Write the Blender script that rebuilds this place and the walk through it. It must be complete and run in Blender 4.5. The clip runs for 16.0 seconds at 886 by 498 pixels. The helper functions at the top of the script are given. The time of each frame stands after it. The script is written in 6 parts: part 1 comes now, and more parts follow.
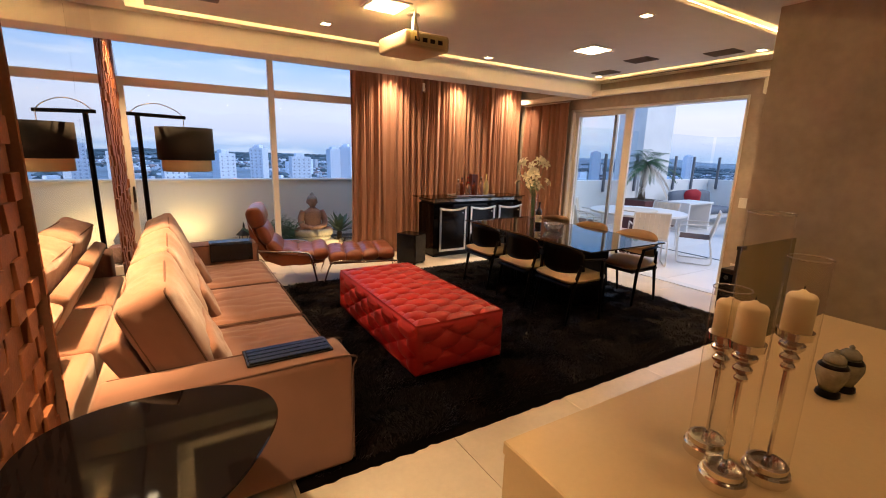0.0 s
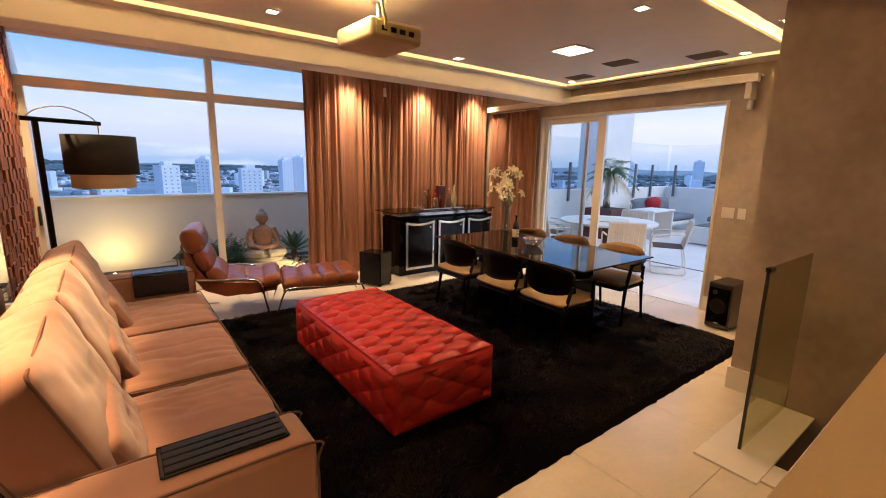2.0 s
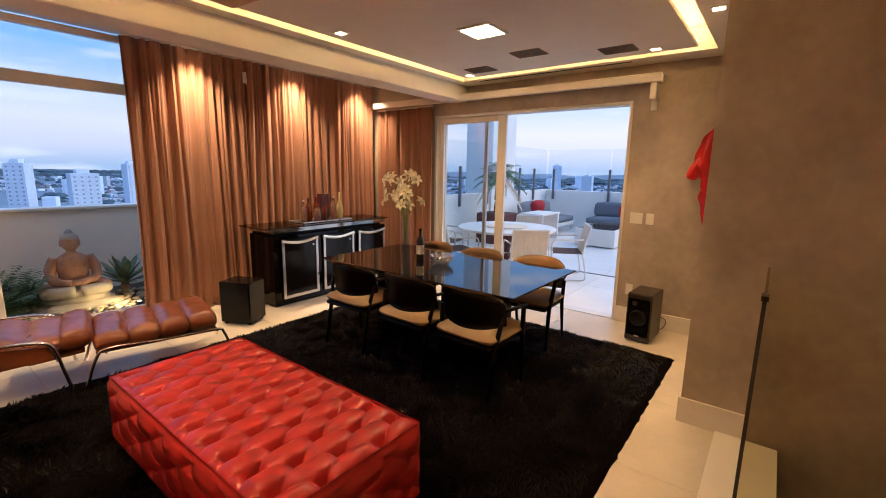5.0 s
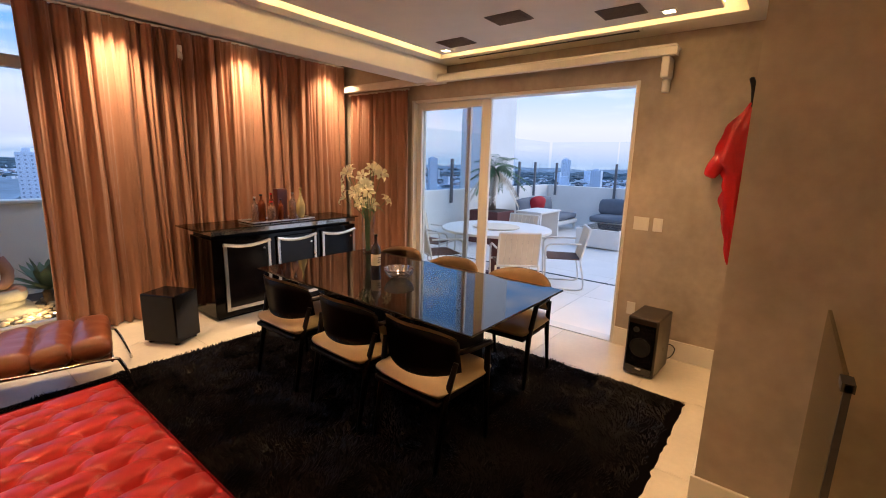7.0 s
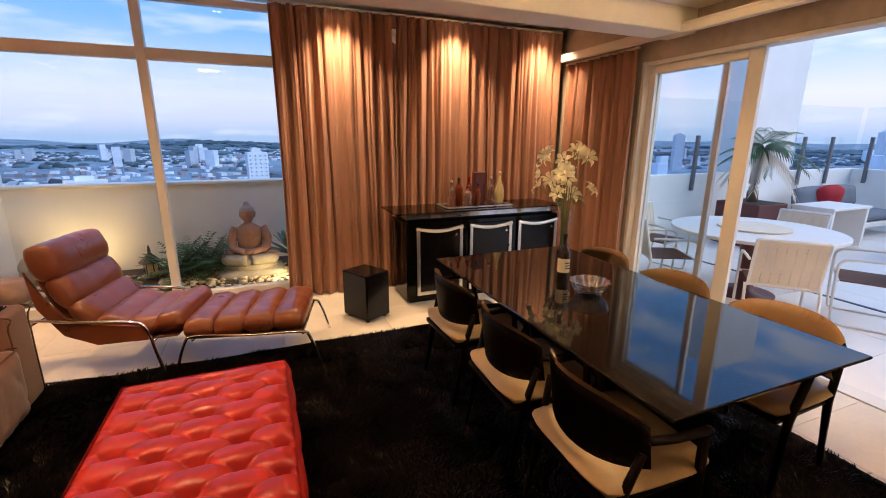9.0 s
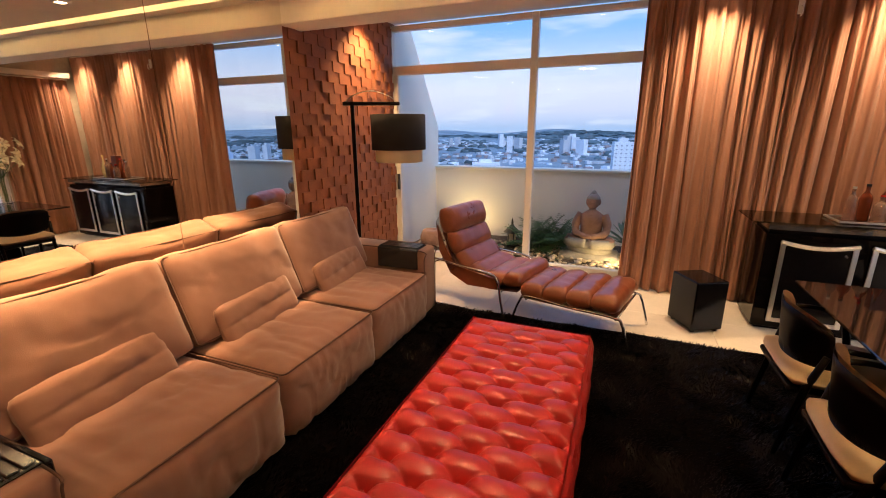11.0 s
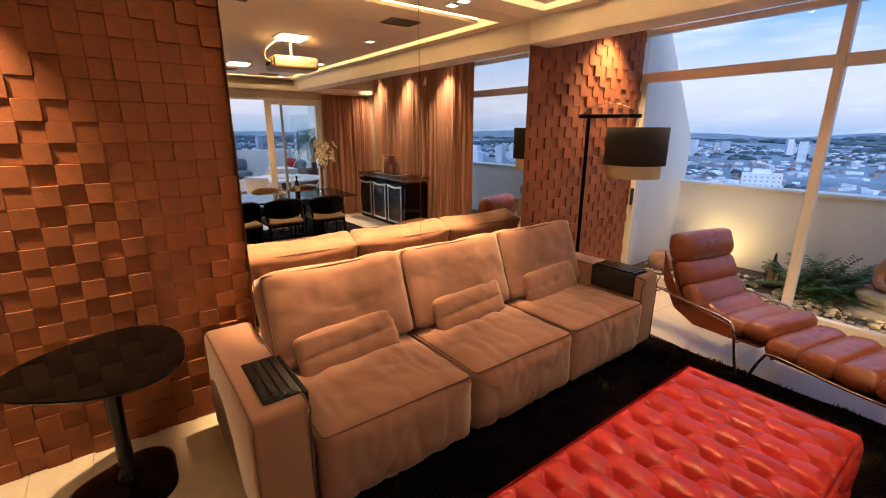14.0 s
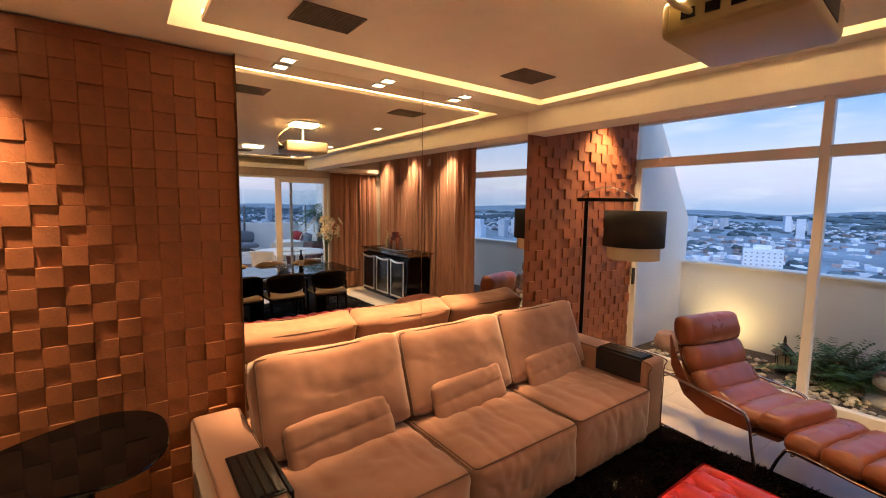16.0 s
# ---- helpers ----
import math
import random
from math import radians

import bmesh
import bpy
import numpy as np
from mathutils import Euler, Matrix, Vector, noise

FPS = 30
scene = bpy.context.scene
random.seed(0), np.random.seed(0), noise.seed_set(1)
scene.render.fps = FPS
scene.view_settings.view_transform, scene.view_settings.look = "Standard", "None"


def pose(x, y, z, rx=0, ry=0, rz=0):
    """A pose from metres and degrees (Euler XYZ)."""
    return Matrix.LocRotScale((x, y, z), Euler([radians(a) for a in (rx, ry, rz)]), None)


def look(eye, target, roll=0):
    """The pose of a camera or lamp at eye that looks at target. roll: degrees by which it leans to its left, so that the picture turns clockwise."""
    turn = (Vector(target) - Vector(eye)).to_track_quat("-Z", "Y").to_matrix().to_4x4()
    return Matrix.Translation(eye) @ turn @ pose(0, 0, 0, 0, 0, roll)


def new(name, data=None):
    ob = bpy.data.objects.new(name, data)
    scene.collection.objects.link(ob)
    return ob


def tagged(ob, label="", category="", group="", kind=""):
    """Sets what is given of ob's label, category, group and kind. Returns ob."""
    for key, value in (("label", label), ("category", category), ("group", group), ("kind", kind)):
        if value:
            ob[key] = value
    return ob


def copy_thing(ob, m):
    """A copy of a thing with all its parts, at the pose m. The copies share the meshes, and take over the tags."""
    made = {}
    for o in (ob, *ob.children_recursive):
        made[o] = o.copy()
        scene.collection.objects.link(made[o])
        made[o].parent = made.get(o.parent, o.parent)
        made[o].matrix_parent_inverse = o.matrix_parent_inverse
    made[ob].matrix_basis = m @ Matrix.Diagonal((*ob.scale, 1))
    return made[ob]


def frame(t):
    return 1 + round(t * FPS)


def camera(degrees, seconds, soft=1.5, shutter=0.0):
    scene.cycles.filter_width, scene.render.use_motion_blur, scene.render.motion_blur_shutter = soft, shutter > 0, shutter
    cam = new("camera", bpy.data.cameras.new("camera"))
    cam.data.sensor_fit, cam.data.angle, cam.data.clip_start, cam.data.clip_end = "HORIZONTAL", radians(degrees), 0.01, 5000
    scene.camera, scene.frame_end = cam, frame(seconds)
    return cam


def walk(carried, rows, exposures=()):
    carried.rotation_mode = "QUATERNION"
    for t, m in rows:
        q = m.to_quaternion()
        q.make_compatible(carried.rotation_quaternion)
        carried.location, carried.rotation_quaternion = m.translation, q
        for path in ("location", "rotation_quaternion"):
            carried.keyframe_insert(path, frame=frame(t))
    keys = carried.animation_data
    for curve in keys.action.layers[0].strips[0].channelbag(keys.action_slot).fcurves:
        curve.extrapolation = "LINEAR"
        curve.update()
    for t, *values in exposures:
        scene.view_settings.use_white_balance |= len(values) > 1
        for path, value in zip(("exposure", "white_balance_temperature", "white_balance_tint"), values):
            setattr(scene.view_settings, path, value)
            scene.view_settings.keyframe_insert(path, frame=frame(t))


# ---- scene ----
cam = camera(91.1, 16.0, soft=1.0)
PATH = [
    (0, (0.286, 0.364, 1.627), (1.303, 2.031, 1.196), 1.6),
    (0.5, (0.346, 0.49, 1.629), (1.405, 2.134, 1.209), 1.2),
    (1, (0.418, 0.643, 1.629), (1.52, 2.262, 1.223), 1.1),
    (1.5, (0.449, 0.75, 1.631), (1.59, 2.344, 1.235), 1.0),
    (2, (0.459, 0.902, 1.627), (1.64, 2.47, 1.243), 1.1),
    (2.5, (0.459, 1.083, 1.641), (1.677, 2.622, 1.261), 1.2),
    (3, (0.505, 1.238, 1.615), (1.808, 2.71, 1.248), 1.3),
    (3.5, (0.625, 1.394, 1.606), (2.02, 2.78, 1.244), 1.2),
    (4, (0.74, 1.514, 1.59), (2.218, 2.814, 1.235), 1.2),
    (4.5, (0.812, 1.559, 1.595), (2.342, 2.798, 1.243), 1.1),
    (5, (0.957, 1.675, 1.62), (2.519, 2.871, 1.264), 1.0),
    (5.2, (1.018, 1.726, 1.634), (2.589, 2.91, 1.273), 0.9),
    (7.3, (1.906, 1.898, 1.631), (3.43, 3.132, 1.236), 1.6),
    (7.5, (1.965, 1.943, 1.622), (3.469, 3.2, 1.224), 1.4),
    (8, (2.117, 2.047, 1.631), (3.497, 3.431, 1.206), 1.1),
    (8.5, (2.249, 2.137, 1.612), (3.416, 3.695, 1.151), 0.7),
    (9, (2.394, 2.186, 1.642), (3.13, 3.98, 1.151), 0.3),
    (9.5, (2.419, 2.152, 1.638), (2.713, 4.064, 1.13), 0.2),
    (10, (2.455, 2.007, 1.646), (2.348, 3.936, 1.129), -0.0),
    (10.2, (2.467, 1.946, 1.649), (2.212, 3.86, 1.13), -0.1),
    (12.5, (2.594, 1.982, 1.753), (1.311, 3.414, 1.2), -0.3),
    (13, (2.599, 1.992, 1.759), (1.205, 3.318, 1.212), -0.2),
    (13.5, (2.607, 1.999, 1.768), (1.126, 3.23, 1.228), 0.1),
    (14, (2.621, 2.001, 1.784), (1.081, 3.163, 1.257), 0.2),
    (14.5, (2.626, 2.005, 1.801), (1.061, 3.142, 1.294), 0.4),
    (15, (2.634, 2.019, 1.823), (1.046, 3.163, 1.412), 0.7),
    (15.5, (2.618, 2.017, 1.845), (1.022, 3.184, 1.546), 0.9),
    (16, (2.62, 2.027, 1.85), (1.021, 3.211, 1.646), 0.8),
]
walk(cam, [(t, look(eye, target, roll)) for t, eye, target, roll in PATH], [(0, 0.85), (15, 0.85), (16, 0.77)])

# ---- light ----
world = bpy.data.worlds.new("dusk")
scene.world = world
world.use_nodes = True
wn, wl = world.node_tree.nodes, world.node_tree.links
wn.clear()
w_out = wn.new("ShaderNodeOutputWorld")
w_bg = wn.new("ShaderNodeBackground")
w_sky = wn.new("ShaderNodeTexSky")
w_sky.sky_type, w_sky.sun_disc = "NISHITA", False
w_sky.sun_elevation, w_sky.sun_rotation = radians(38.5), radians(131)
w_sky.altitude, w_sky.air_density, w_sky.dust_density, w_sky.ozone_density = 600, 1.2, 0.6, 3.0
w_co = wn.new("ShaderNodeTexCoord")
w_map = wn.new("ShaderNodeMapping")
w_map.inputs["Scale"].default_value = (2.0, 2.0, 12.0)
w_noise = wn.new("ShaderNodeTexNoise")
w_noise.inputs["Scale"].default_value, w_noise.inputs["Detail"].default_value = 2.6, 7
w_ramp = wn.new("ShaderNodeValToRGB")
w_ramp.color_ramp.elements[0].position, w_ramp.color_ramp.elements[1].position = 0.50, 0.67
w_ramp.color_ramp.elements[0].color = (0, 0, 0, 1)
w_ramp.color_ramp.elements[1].color = (0.8, 0.8, 0.8, 1)
w_sep = wn.new("ShaderNodeSeparateXYZ")
w_grad = wn.new("ShaderNodeValToRGB")
for k, (pos, col) in enumerate(((0.0, (0.31, 0.45, 0.74, 1)), (0.035, (0.54, 0.57, 0.80, 1)), (0.08, (0.64, 0.65, 0.84, 1)), (0.135, (0.46, 0.57, 0.86, 1)), (0.20, (0.20, 0.43, 0.88, 1)), (0.4, (0.13, 0.35, 0.84, 1)))):
    el = w_grad.color_ramp.elements[k] if k < 2 else w_grad.color_ramp.elements.new(pos)
    el.position, el.color = pos, col
w_mix = wn.new("ShaderNodeMix")
w_mix.data_type = "RGBA"
w_mix.inputs["B"].default_value = (0.66, 0.70, 0.86, 1)
w_mix2 = wn.new("ShaderNodeMix")
w_mix2.data_type = "RGBA"
w_mix2.inputs["Factor"].default_value = 0.92
w_dim = wn.new("ShaderNodeVectorMath")
w_dim.operation = "SCALE"
w_dim.inputs["Scale"].default_value = 0.12
wl.new(w_co.outputs["Generated"], w_map.inputs["Vector"])
wl.new(w_map.outputs["Vector"], w_noise.inputs["Vector"])
wl.new(w_noise.outputs["Fac"], w_ramp.inputs["Fac"])
wl.new(w_co.outputs["Generated"], w_sep.inputs["Vector"])
wl.new(w_sep.outputs["Z"], w_grad.inputs["Fac"])
wl.new(w_grad.outputs["Color"], w_mix.inputs["A"])
wl.new(w_ramp.outputs["Color"], w_mix.inputs["Factor"])
wl.new(w_sky.outputs["Color"], w_dim.inputs[0])
wl.new(w_dim.outputs["Vector"], w_mix2.inputs["A"])
wl.new(w_mix.outputs["Result"], w_mix2.inputs["B"])
wl.new(w_mix2.outputs["Result"], w_bg.inputs["Color"])
w_bg.inputs["Strength"].default_value = 0.79
wl.new(w_bg.outputs["Background"], w_out.inputs["Surface"])

sun = new("sun", bpy.data.lights.new("sun", "SUN"))
sun.data.energy, sun.data.angle, sun.data.color = 1.2, radians(50), (0.95, 0.95, 1.0)
sun.matrix_world = look((45, -39, 48), (0, 0, 0))

WARM = (1.0, 0.61, 0.29)
AMBER = (1.0, 0.68, 0.31)


def spot(x, y, z, aim, watts, degrees, blend=0.6, colour=WARM, size=0.03):
    lamp = bpy.data.lights.new("downlight", "SPOT")
    lamp.energy, lamp.spot_size, lamp.spot_blend, lamp.color, lamp.shadow_soft_size = watts, radians(degrees), blend, colour, size
    ob = new("downlight", lamp)
    ob.matrix_world = look((x, y, z), aim)
    return ob


def panel_light(x, y, z, size, watts, colour=WARM):
    lamp = bpy.data.lights.new("panel_light", "AREA")
    lamp.energy, lamp.size, lamp.color = watts, size, colour
    ob = new("panel_light", lamp)
    ob.location = (x, y, z)
    return ob

# ---- materials ----
def material(name, colour, rough=0.5, metal=0.0, vary=0.15, scale=6.0, fine=60.0, bump=0.15, depth=0.002, coat=0.0, transmission=0.0, ior=1.45, emit=None, power=0.0, stretch=(1, 1, 1), sheen=0.0, per_object=0.0, per_island=0.0, rough_vary=0.08, spec=0.5):
    """A surface with colour variation at two scales, fine relief and uneven gloss."""
    m = bpy.data.materials.new(name)
    m.use_nodes = True
    n, l = m.node_tree.nodes, m.node_tree.links
    b = n["Principled BSDF"]
    b.inputs["Roughness"].default_value, b.inputs["Metallic"].default_value = rough, metal
    b.inputs["IOR"].default_value = ior
    b.inputs["Specular IOR Level"].default_value = spec
    b.inputs["Coat Weight"].default_value = coat
    b.inputs["Coat Roughness"].default_value = 0.08
    b.inputs["Transmission Weight"].default_value = transmission
    b.inputs["Sheen Weight"].default_value = sheen
    if emit:
        b.inputs["Emission Color"].default_value, b.inputs["Emission Strength"].default_value = (*emit, 1), power
    co = n.new("ShaderNodeTexCoord")
    mp = n.new("ShaderNodeMapping")
    mp.inputs["Scale"].default_value = stretch
    l.new(co.outputs["Object"], mp.inputs["Vector"])
    big, small = n.new("ShaderNodeTexNoise"), n.new("ShaderNodeTexNoise")
    big.inputs["Scale"].default_value, big.inputs["Detail"].default_value = scale, 5
    small.inputs["Scale"].default_value, small.inputs["Detail"].default_value = fine, 3
    for t in (big, small):
        l.new(mp.outputs["Vector"], t.inputs["Vector"])
    add = n.new("ShaderNodeMath")
    add.operation = "ADD"
    half = n.new("ShaderNodeMath")
    half.operation, half.inputs[1].default_value = "MULTIPLY", 0.4
    l.new(small.outputs["Fac"], half.inputs[0])
    l.new(big.outputs["Fac"], add.inputs[0])
    l.new(half.outputs[0], add.inputs[1])
    rng = n.new("ShaderNodeMapRange")
    rng.inputs["From Min"].default_value, rng.inputs["From Max"].default_value = 0.45, 0.95
    rng.inputs["To Min"].default_value, rng.inputs["To Max"].default_value = 1 - vary, 1 + vary
    l.new(add.outputs[0], rng.inputs["Value"])
    last = rng.outputs["Result"]
    for amount, node, socket in ((per_object, "ShaderNodeObjectInfo", "Random"), (per_island, "ShaderNodeNewGeometry", "Random Per Island")):
        if amount:
            info = n.new(node)
            r2 = n.new("ShaderNodeMapRange")
            r2.inputs["To Min"].default_value, r2.inputs["To Max"].default_value = 1 - amount, 1 + amount
            l.new(info.outputs[socket], r2.inputs["Value"])
            mul = n.new("ShaderNodeMath")
            mul.operation = "MULTIPLY"
            l.new(last, mul.inputs[0])
            l.new(r2.outputs["Result"], mul.inputs[1])
            last = mul.outputs[0]
    sc = n.new("ShaderNodeVectorMath")
    sc.operation = "SCALE"
    sc.inputs[0].default_value = colour
    l.new(last, sc.inputs["Scale"])
    l.new(sc.outputs["Vector"], b.inputs["Base Color"])
    rr = n.new("ShaderNodeMapRange")
    rr.inputs["To Min"].default_value, rr.inputs["To Max"].default_value = max(0, rough - rough_vary), min(1, rough + rough_vary)
    l.new(big.outputs["Fac"], rr.inputs["Value"])
    if rough_vary:
        l.new(rr.outputs["Result"], b.inputs["Roughness"])
    if bump:
        bp = n.new("ShaderNodeBump")
        bp.inputs["Strength"].default_value, bp.inputs["Distance"].default_value = bump, depth
        l.new(small.outputs["Fac"], bp.inputs["Height"])
        l.new(bp.outputs["Normal"], b.inputs["Normal"])
    return m


CEIL = material("ceiling_paint", (0.78, 0.74, 0.68), 0.75, vary=0.03, bump=0.05)
PLASTER = material("concrete_plaster", (0.40, 0.325, 0.25), 0.55, vary=0.22, scale=2.2, fine=14, bump=0.12, depth=0.004)
WHITE_WALL = material("outdoor_white_paint", (0.86, 0.82, 0.76), 0.7, vary=0.06, scale=1.5, bump=0.15)
TILE = material("porcelain_tile", (0.66, 0.58, 0.46), 0.22, vary=0.08, scale=3, fine=30, bump=0.03, per_object=0.03)
GROUT = material("grout", (0.45, 0.40, 0.33), 0.8)
BASE = material("baseboard_white", (0.75, 0.70, 0.62), 0.4, vary=0.03)
BRICK = material("brick_tile", (0.235, 0.075, 0.026), 0.75, vary=0.20, scale=7, fine=70, bump=0.5, depth=0.004, per_object=0.06)
BRICK_REST = material("brick_tile_joined", (0.255, 0.085, 0.034), 0.75, vary=0.20, scale=7, fine=70, bump=0.5, depth=0.004, per_island=0.06)
BRICK_BACK = material("brick_mortar", (0.22, 0.11, 0.07), 0.9, vary=0.2)
FRAME = material("white_aluminium", (0.70, 0.66, 0.60), 0.35, vary=0.03, bump=0.02)
DARKMETAL = material("dark_metal", (0.05, 0.045, 0.04), 0.4, metal=0.6, vary=0.1, bump=0.03)
GREYMETAL = material("grey_anodised_metal", (0.16, 0.16, 0.17), 0.45, metal=0.3, vary=0.08, bump=0.02)
PALEMETAL = material("satin_aluminium", (0.46, 0.44, 0.42), 0.35, metal=0.4, vary=0.05, bump=0.02)
CHROME = material("chrome", (0.78, 0.76, 0.74), 0.12, metal=1.0, vary=0.05, bump=0.02, rough_vary=0.05)
SILVER = material("brushed_silver", (0.62, 0.60, 0.57), 0.3, metal=0.9, vary=0.08, bump=0.05)
TABLEBLACK = material("polished_black_top", (0.004, 0.003, 0.003), 0.05, vary=0.2, bump=0.0, spec=0.2, rough_vary=0.015)
SPEAKERBROWN = material("bronze_black_cabinet", (0.022, 0.015, 0.010), 0.30, vary=0.15, bump=0.05, spec=0.6)
BLACKGLOSS = material("black_lacquer", (0.006, 0.005, 0.005), 0.045, vary=0.1, bump=0.0, spec=0.85, rough_vary=0.0)
TULIPBLACK = material("black_tulip_lacquer", (0.005, 0.004, 0.004), 0.14, vary=0.2, bump=0.0, spec=0.25)
BLACKPLASTIC = material("black_plastic", (0.011, 0.010, 0.010), 0.40, spec=0.25, vary=0.2, bump=0.08)
BLACKWOOD = material("dark_stained_wood", (0.005, 0.0032, 0.0026), 0.34, spec=0.15, vary=0.3, scale=8, fine=40, bump=0.1, stretch=(1, 1, 0.2))
SOFA = material("taupe_linen", (0.225, 0.107, 0.070), 0.85, vary=0.08, scale=5, fine=260, bump=0.35, depth=0.0015, sheen=0.25)
PIPING = material("brown_piping", (0.11, 0.052, 0.034), 0.8, vary=0.15, fine=200)
RED = material("red_leather", (0.43, 0.026, 0.026), 0.33, vary=0.12, scale=6, fine=90, bump=0.12, depth=0.002)
BROWNLEATHER = material("cognac_leather", (0.20, 0.056, 0.025), 0.30, vary=0.16, scale=5, fine=60, bump=0.10, depth=0.002, coat=0.18)
TANLEATHER = material("tan_leather", (0.46, 0.27, 0.13), 0.45, vary=0.12, fine=120, bump=0.1)
CREAMLEATHER = material("cream_leather", (0.50, 0.37, 0.22), 0.34, vary=0.08, fine=120, bump=0.1)
RUG = material("dark_shag", (0.0018, 0.0010, 0.0009), 0.95, spec=0.05, vary=0.5, scale=4, fine=200, bump=0.3)
# the strong tone patches put some of the pile's sheen into the colour
SHAG = material("shag_strands", (0.0026, 0.0013, 0.0013), 0.34, spec=0.13, vary=0.9, scale=3.2, fine=11, bump=0.0, per_island=0.5)
CURTAIN = material("brown_velvet", (0.35, 0.165, 0.098), 0.8, vary=0.10, scale=3, fine=240, bump=0.2, depth=0.001, sheen=0.2)
SHADE = material("black_shade_fabric", (0.016, 0.014, 0.014), 0.8, vary=0.2, fine=300, bump=0.3)
CREAMSHADE = material("cream_shade_fabric", (0.72, 0.60, 0.40), 0.8, vary=0.05, fine=300, bump=0.3)
WHITEPLASTIC = material("white_plastic", (0.74, 0.70, 0.62), 0.35, vary=0.02, bump=0.0)
COUNTER = material("cream_lacquer_top", (0.52, 0.38, 0.21), 0.33, vary=0.05, scale=2, bump=0.02)
WAX = material("ivory_wax", (0.78, 0.64, 0.38), 0.5, vary=0.05, bump=0.05)
PORCELAIN = material("crackled_grey_porcelain", (0.24, 0.22, 0.16), 0.25, vary=0.35, scale=18, fine=60, bump=0.1)
STONE = material("garden_stone", (0.36, 0.33, 0.30), 0.85, vary=0.3, scale=6, bump=0.5, depth=0.01)
TERRACOTTA = material("weathered_terracotta", (0.36, 0.20, 0.14), 0.85, vary=0.3, scale=8, bump=0.4, depth=0.006)
PEBBLE = material("river_pebbles", (0.50, 0.40, 0.28), 0.6, vary=0.3, scale=10, bump=0.2, per_island=0.35)
SOIL = material("dark_soil", (0.07, 0.05, 0.035), 0.95, vary=0.4, scale=10, bump=0.6, depth=0.01)
LEAF = material("green_leaf", (0.06, 0.13, 0.04), 0.5, vary=0.35, scale=6, bump=0.1, per_island=0.4)
AGAVE = material("pale_agave_leaf", (0.15, 0.22, 0.12), 0.5, vary=0.25, scale=6, bump=0.1, per_island=0.2)
PETAL = material("ivory_petal", (0.86, 0.77, 0.52), 0.55, vary=0.12, scale=12, bump=0.05, per_island=0.12)
STEM = material("green_stem", (0.10, 0.15, 0.05), 0.55, vary=0.2)
WINE = material("dark_wine_glass", (0.02, 0.012, 0.008), 0.08, vary=0.1, bump=0.0, coat=0.5)
LABEL = material("paper_label", (0.72, 0.64, 0.48), 0.7, vary=0.06)
WHITEFURN = material("white_powder_coat", (0.80, 0.74, 0.67), 0.45, vary=0.03, bump=0.02)
STRAP = material("cream_webbing", (0.76, 0.63, 0.47), 0.75, vary=0.06, fine=200, bump=0.2)
BROWNSTRAP = material("brown_webbing", (0.15, 0.070, 0.042), 0.75, vary=0.1, fine=200, bump=0.2)
GREYCUSHION = material("grey_outdoor_fabric", (0.16, 0.17, 0.19), 0.85, vary=0.1, fine=200, bump=0.2)
REDCUSHION = material("red_outdoor_fabric", (0.45, 0.02, 0.025), 0.8, vary=0.1, fine=200, bump=0.2)
OUTFLOOR = material("pale_terrace_tile", (0.80, 0.72, 0.64), 0.35, vary=0.06, scale=2, bump=0.05, per_object=0.03)
REDGLAZE = material("red_glazed_ceramic", (0.50, 0.012, 0.014), 0.12, vary=0.12, bump=0.02, coat=0.5)
PLANTER = material("oxblood_planter", (0.10, 0.025, 0.02), 0.5, vary=0.15)
TRUNK = material("palm_trunk", (0.13, 0.085, 0.05), 0.9, vary=0.35, scale=14, bump=0.6, depth=0.01)
GREYSPEAKER = material("speaker_mesh", (0.20, 0.17, 0.14), 0.8, vary=0.15, fine=300, bump=0.4)
BEIGEPLASTIC = material("champagne_plastic", (0.42, 0.33, 0.19), 0.38, vary=0.06, bump=0.04)
GOLDPLASTIC = material("beige_plastic_back", (0.50, 0.42, 0.22), 0.4, vary=0.06, bump=0.04)
MIRROR = material("mirror_silver", (0.86, 0.84, 0.80), 0.01, metal=1.0, vary=0.0, bump=0.0, rough_vary=0.0)
AMBERLIQUOR = material("amber_bottle", (0.22, 0.05, 0.02), 0.06, vary=0.1, bump=0.0, transmission=0.4)
PINKBOTTLE = material("pale_pink_bottle", (0.42, 0.25, 0.18), 0.06, vary=0.1, bump=0.0, transmission=0.6)
GOLDBOTTLE = material("gold_bottle", (0.55, 0.42, 0.18), 0.25, vary=0.1, bump=0.0)
BANDGLASS = material("dark_mirror_band", (0.40, 0.37, 0.34), 0.06, metal=0.8, vary=0.3, scale=7, bump=0.0)
REDBOX = material("dark_red_carton", (0.10, 0.022, 0.016), 0.4, vary=0.1)
BLUETRAY = material("dark_slatted_tray", (0.010, 0.011, 0.013), 0.20, vary=0.1, bump=0.03, spec=0.5)


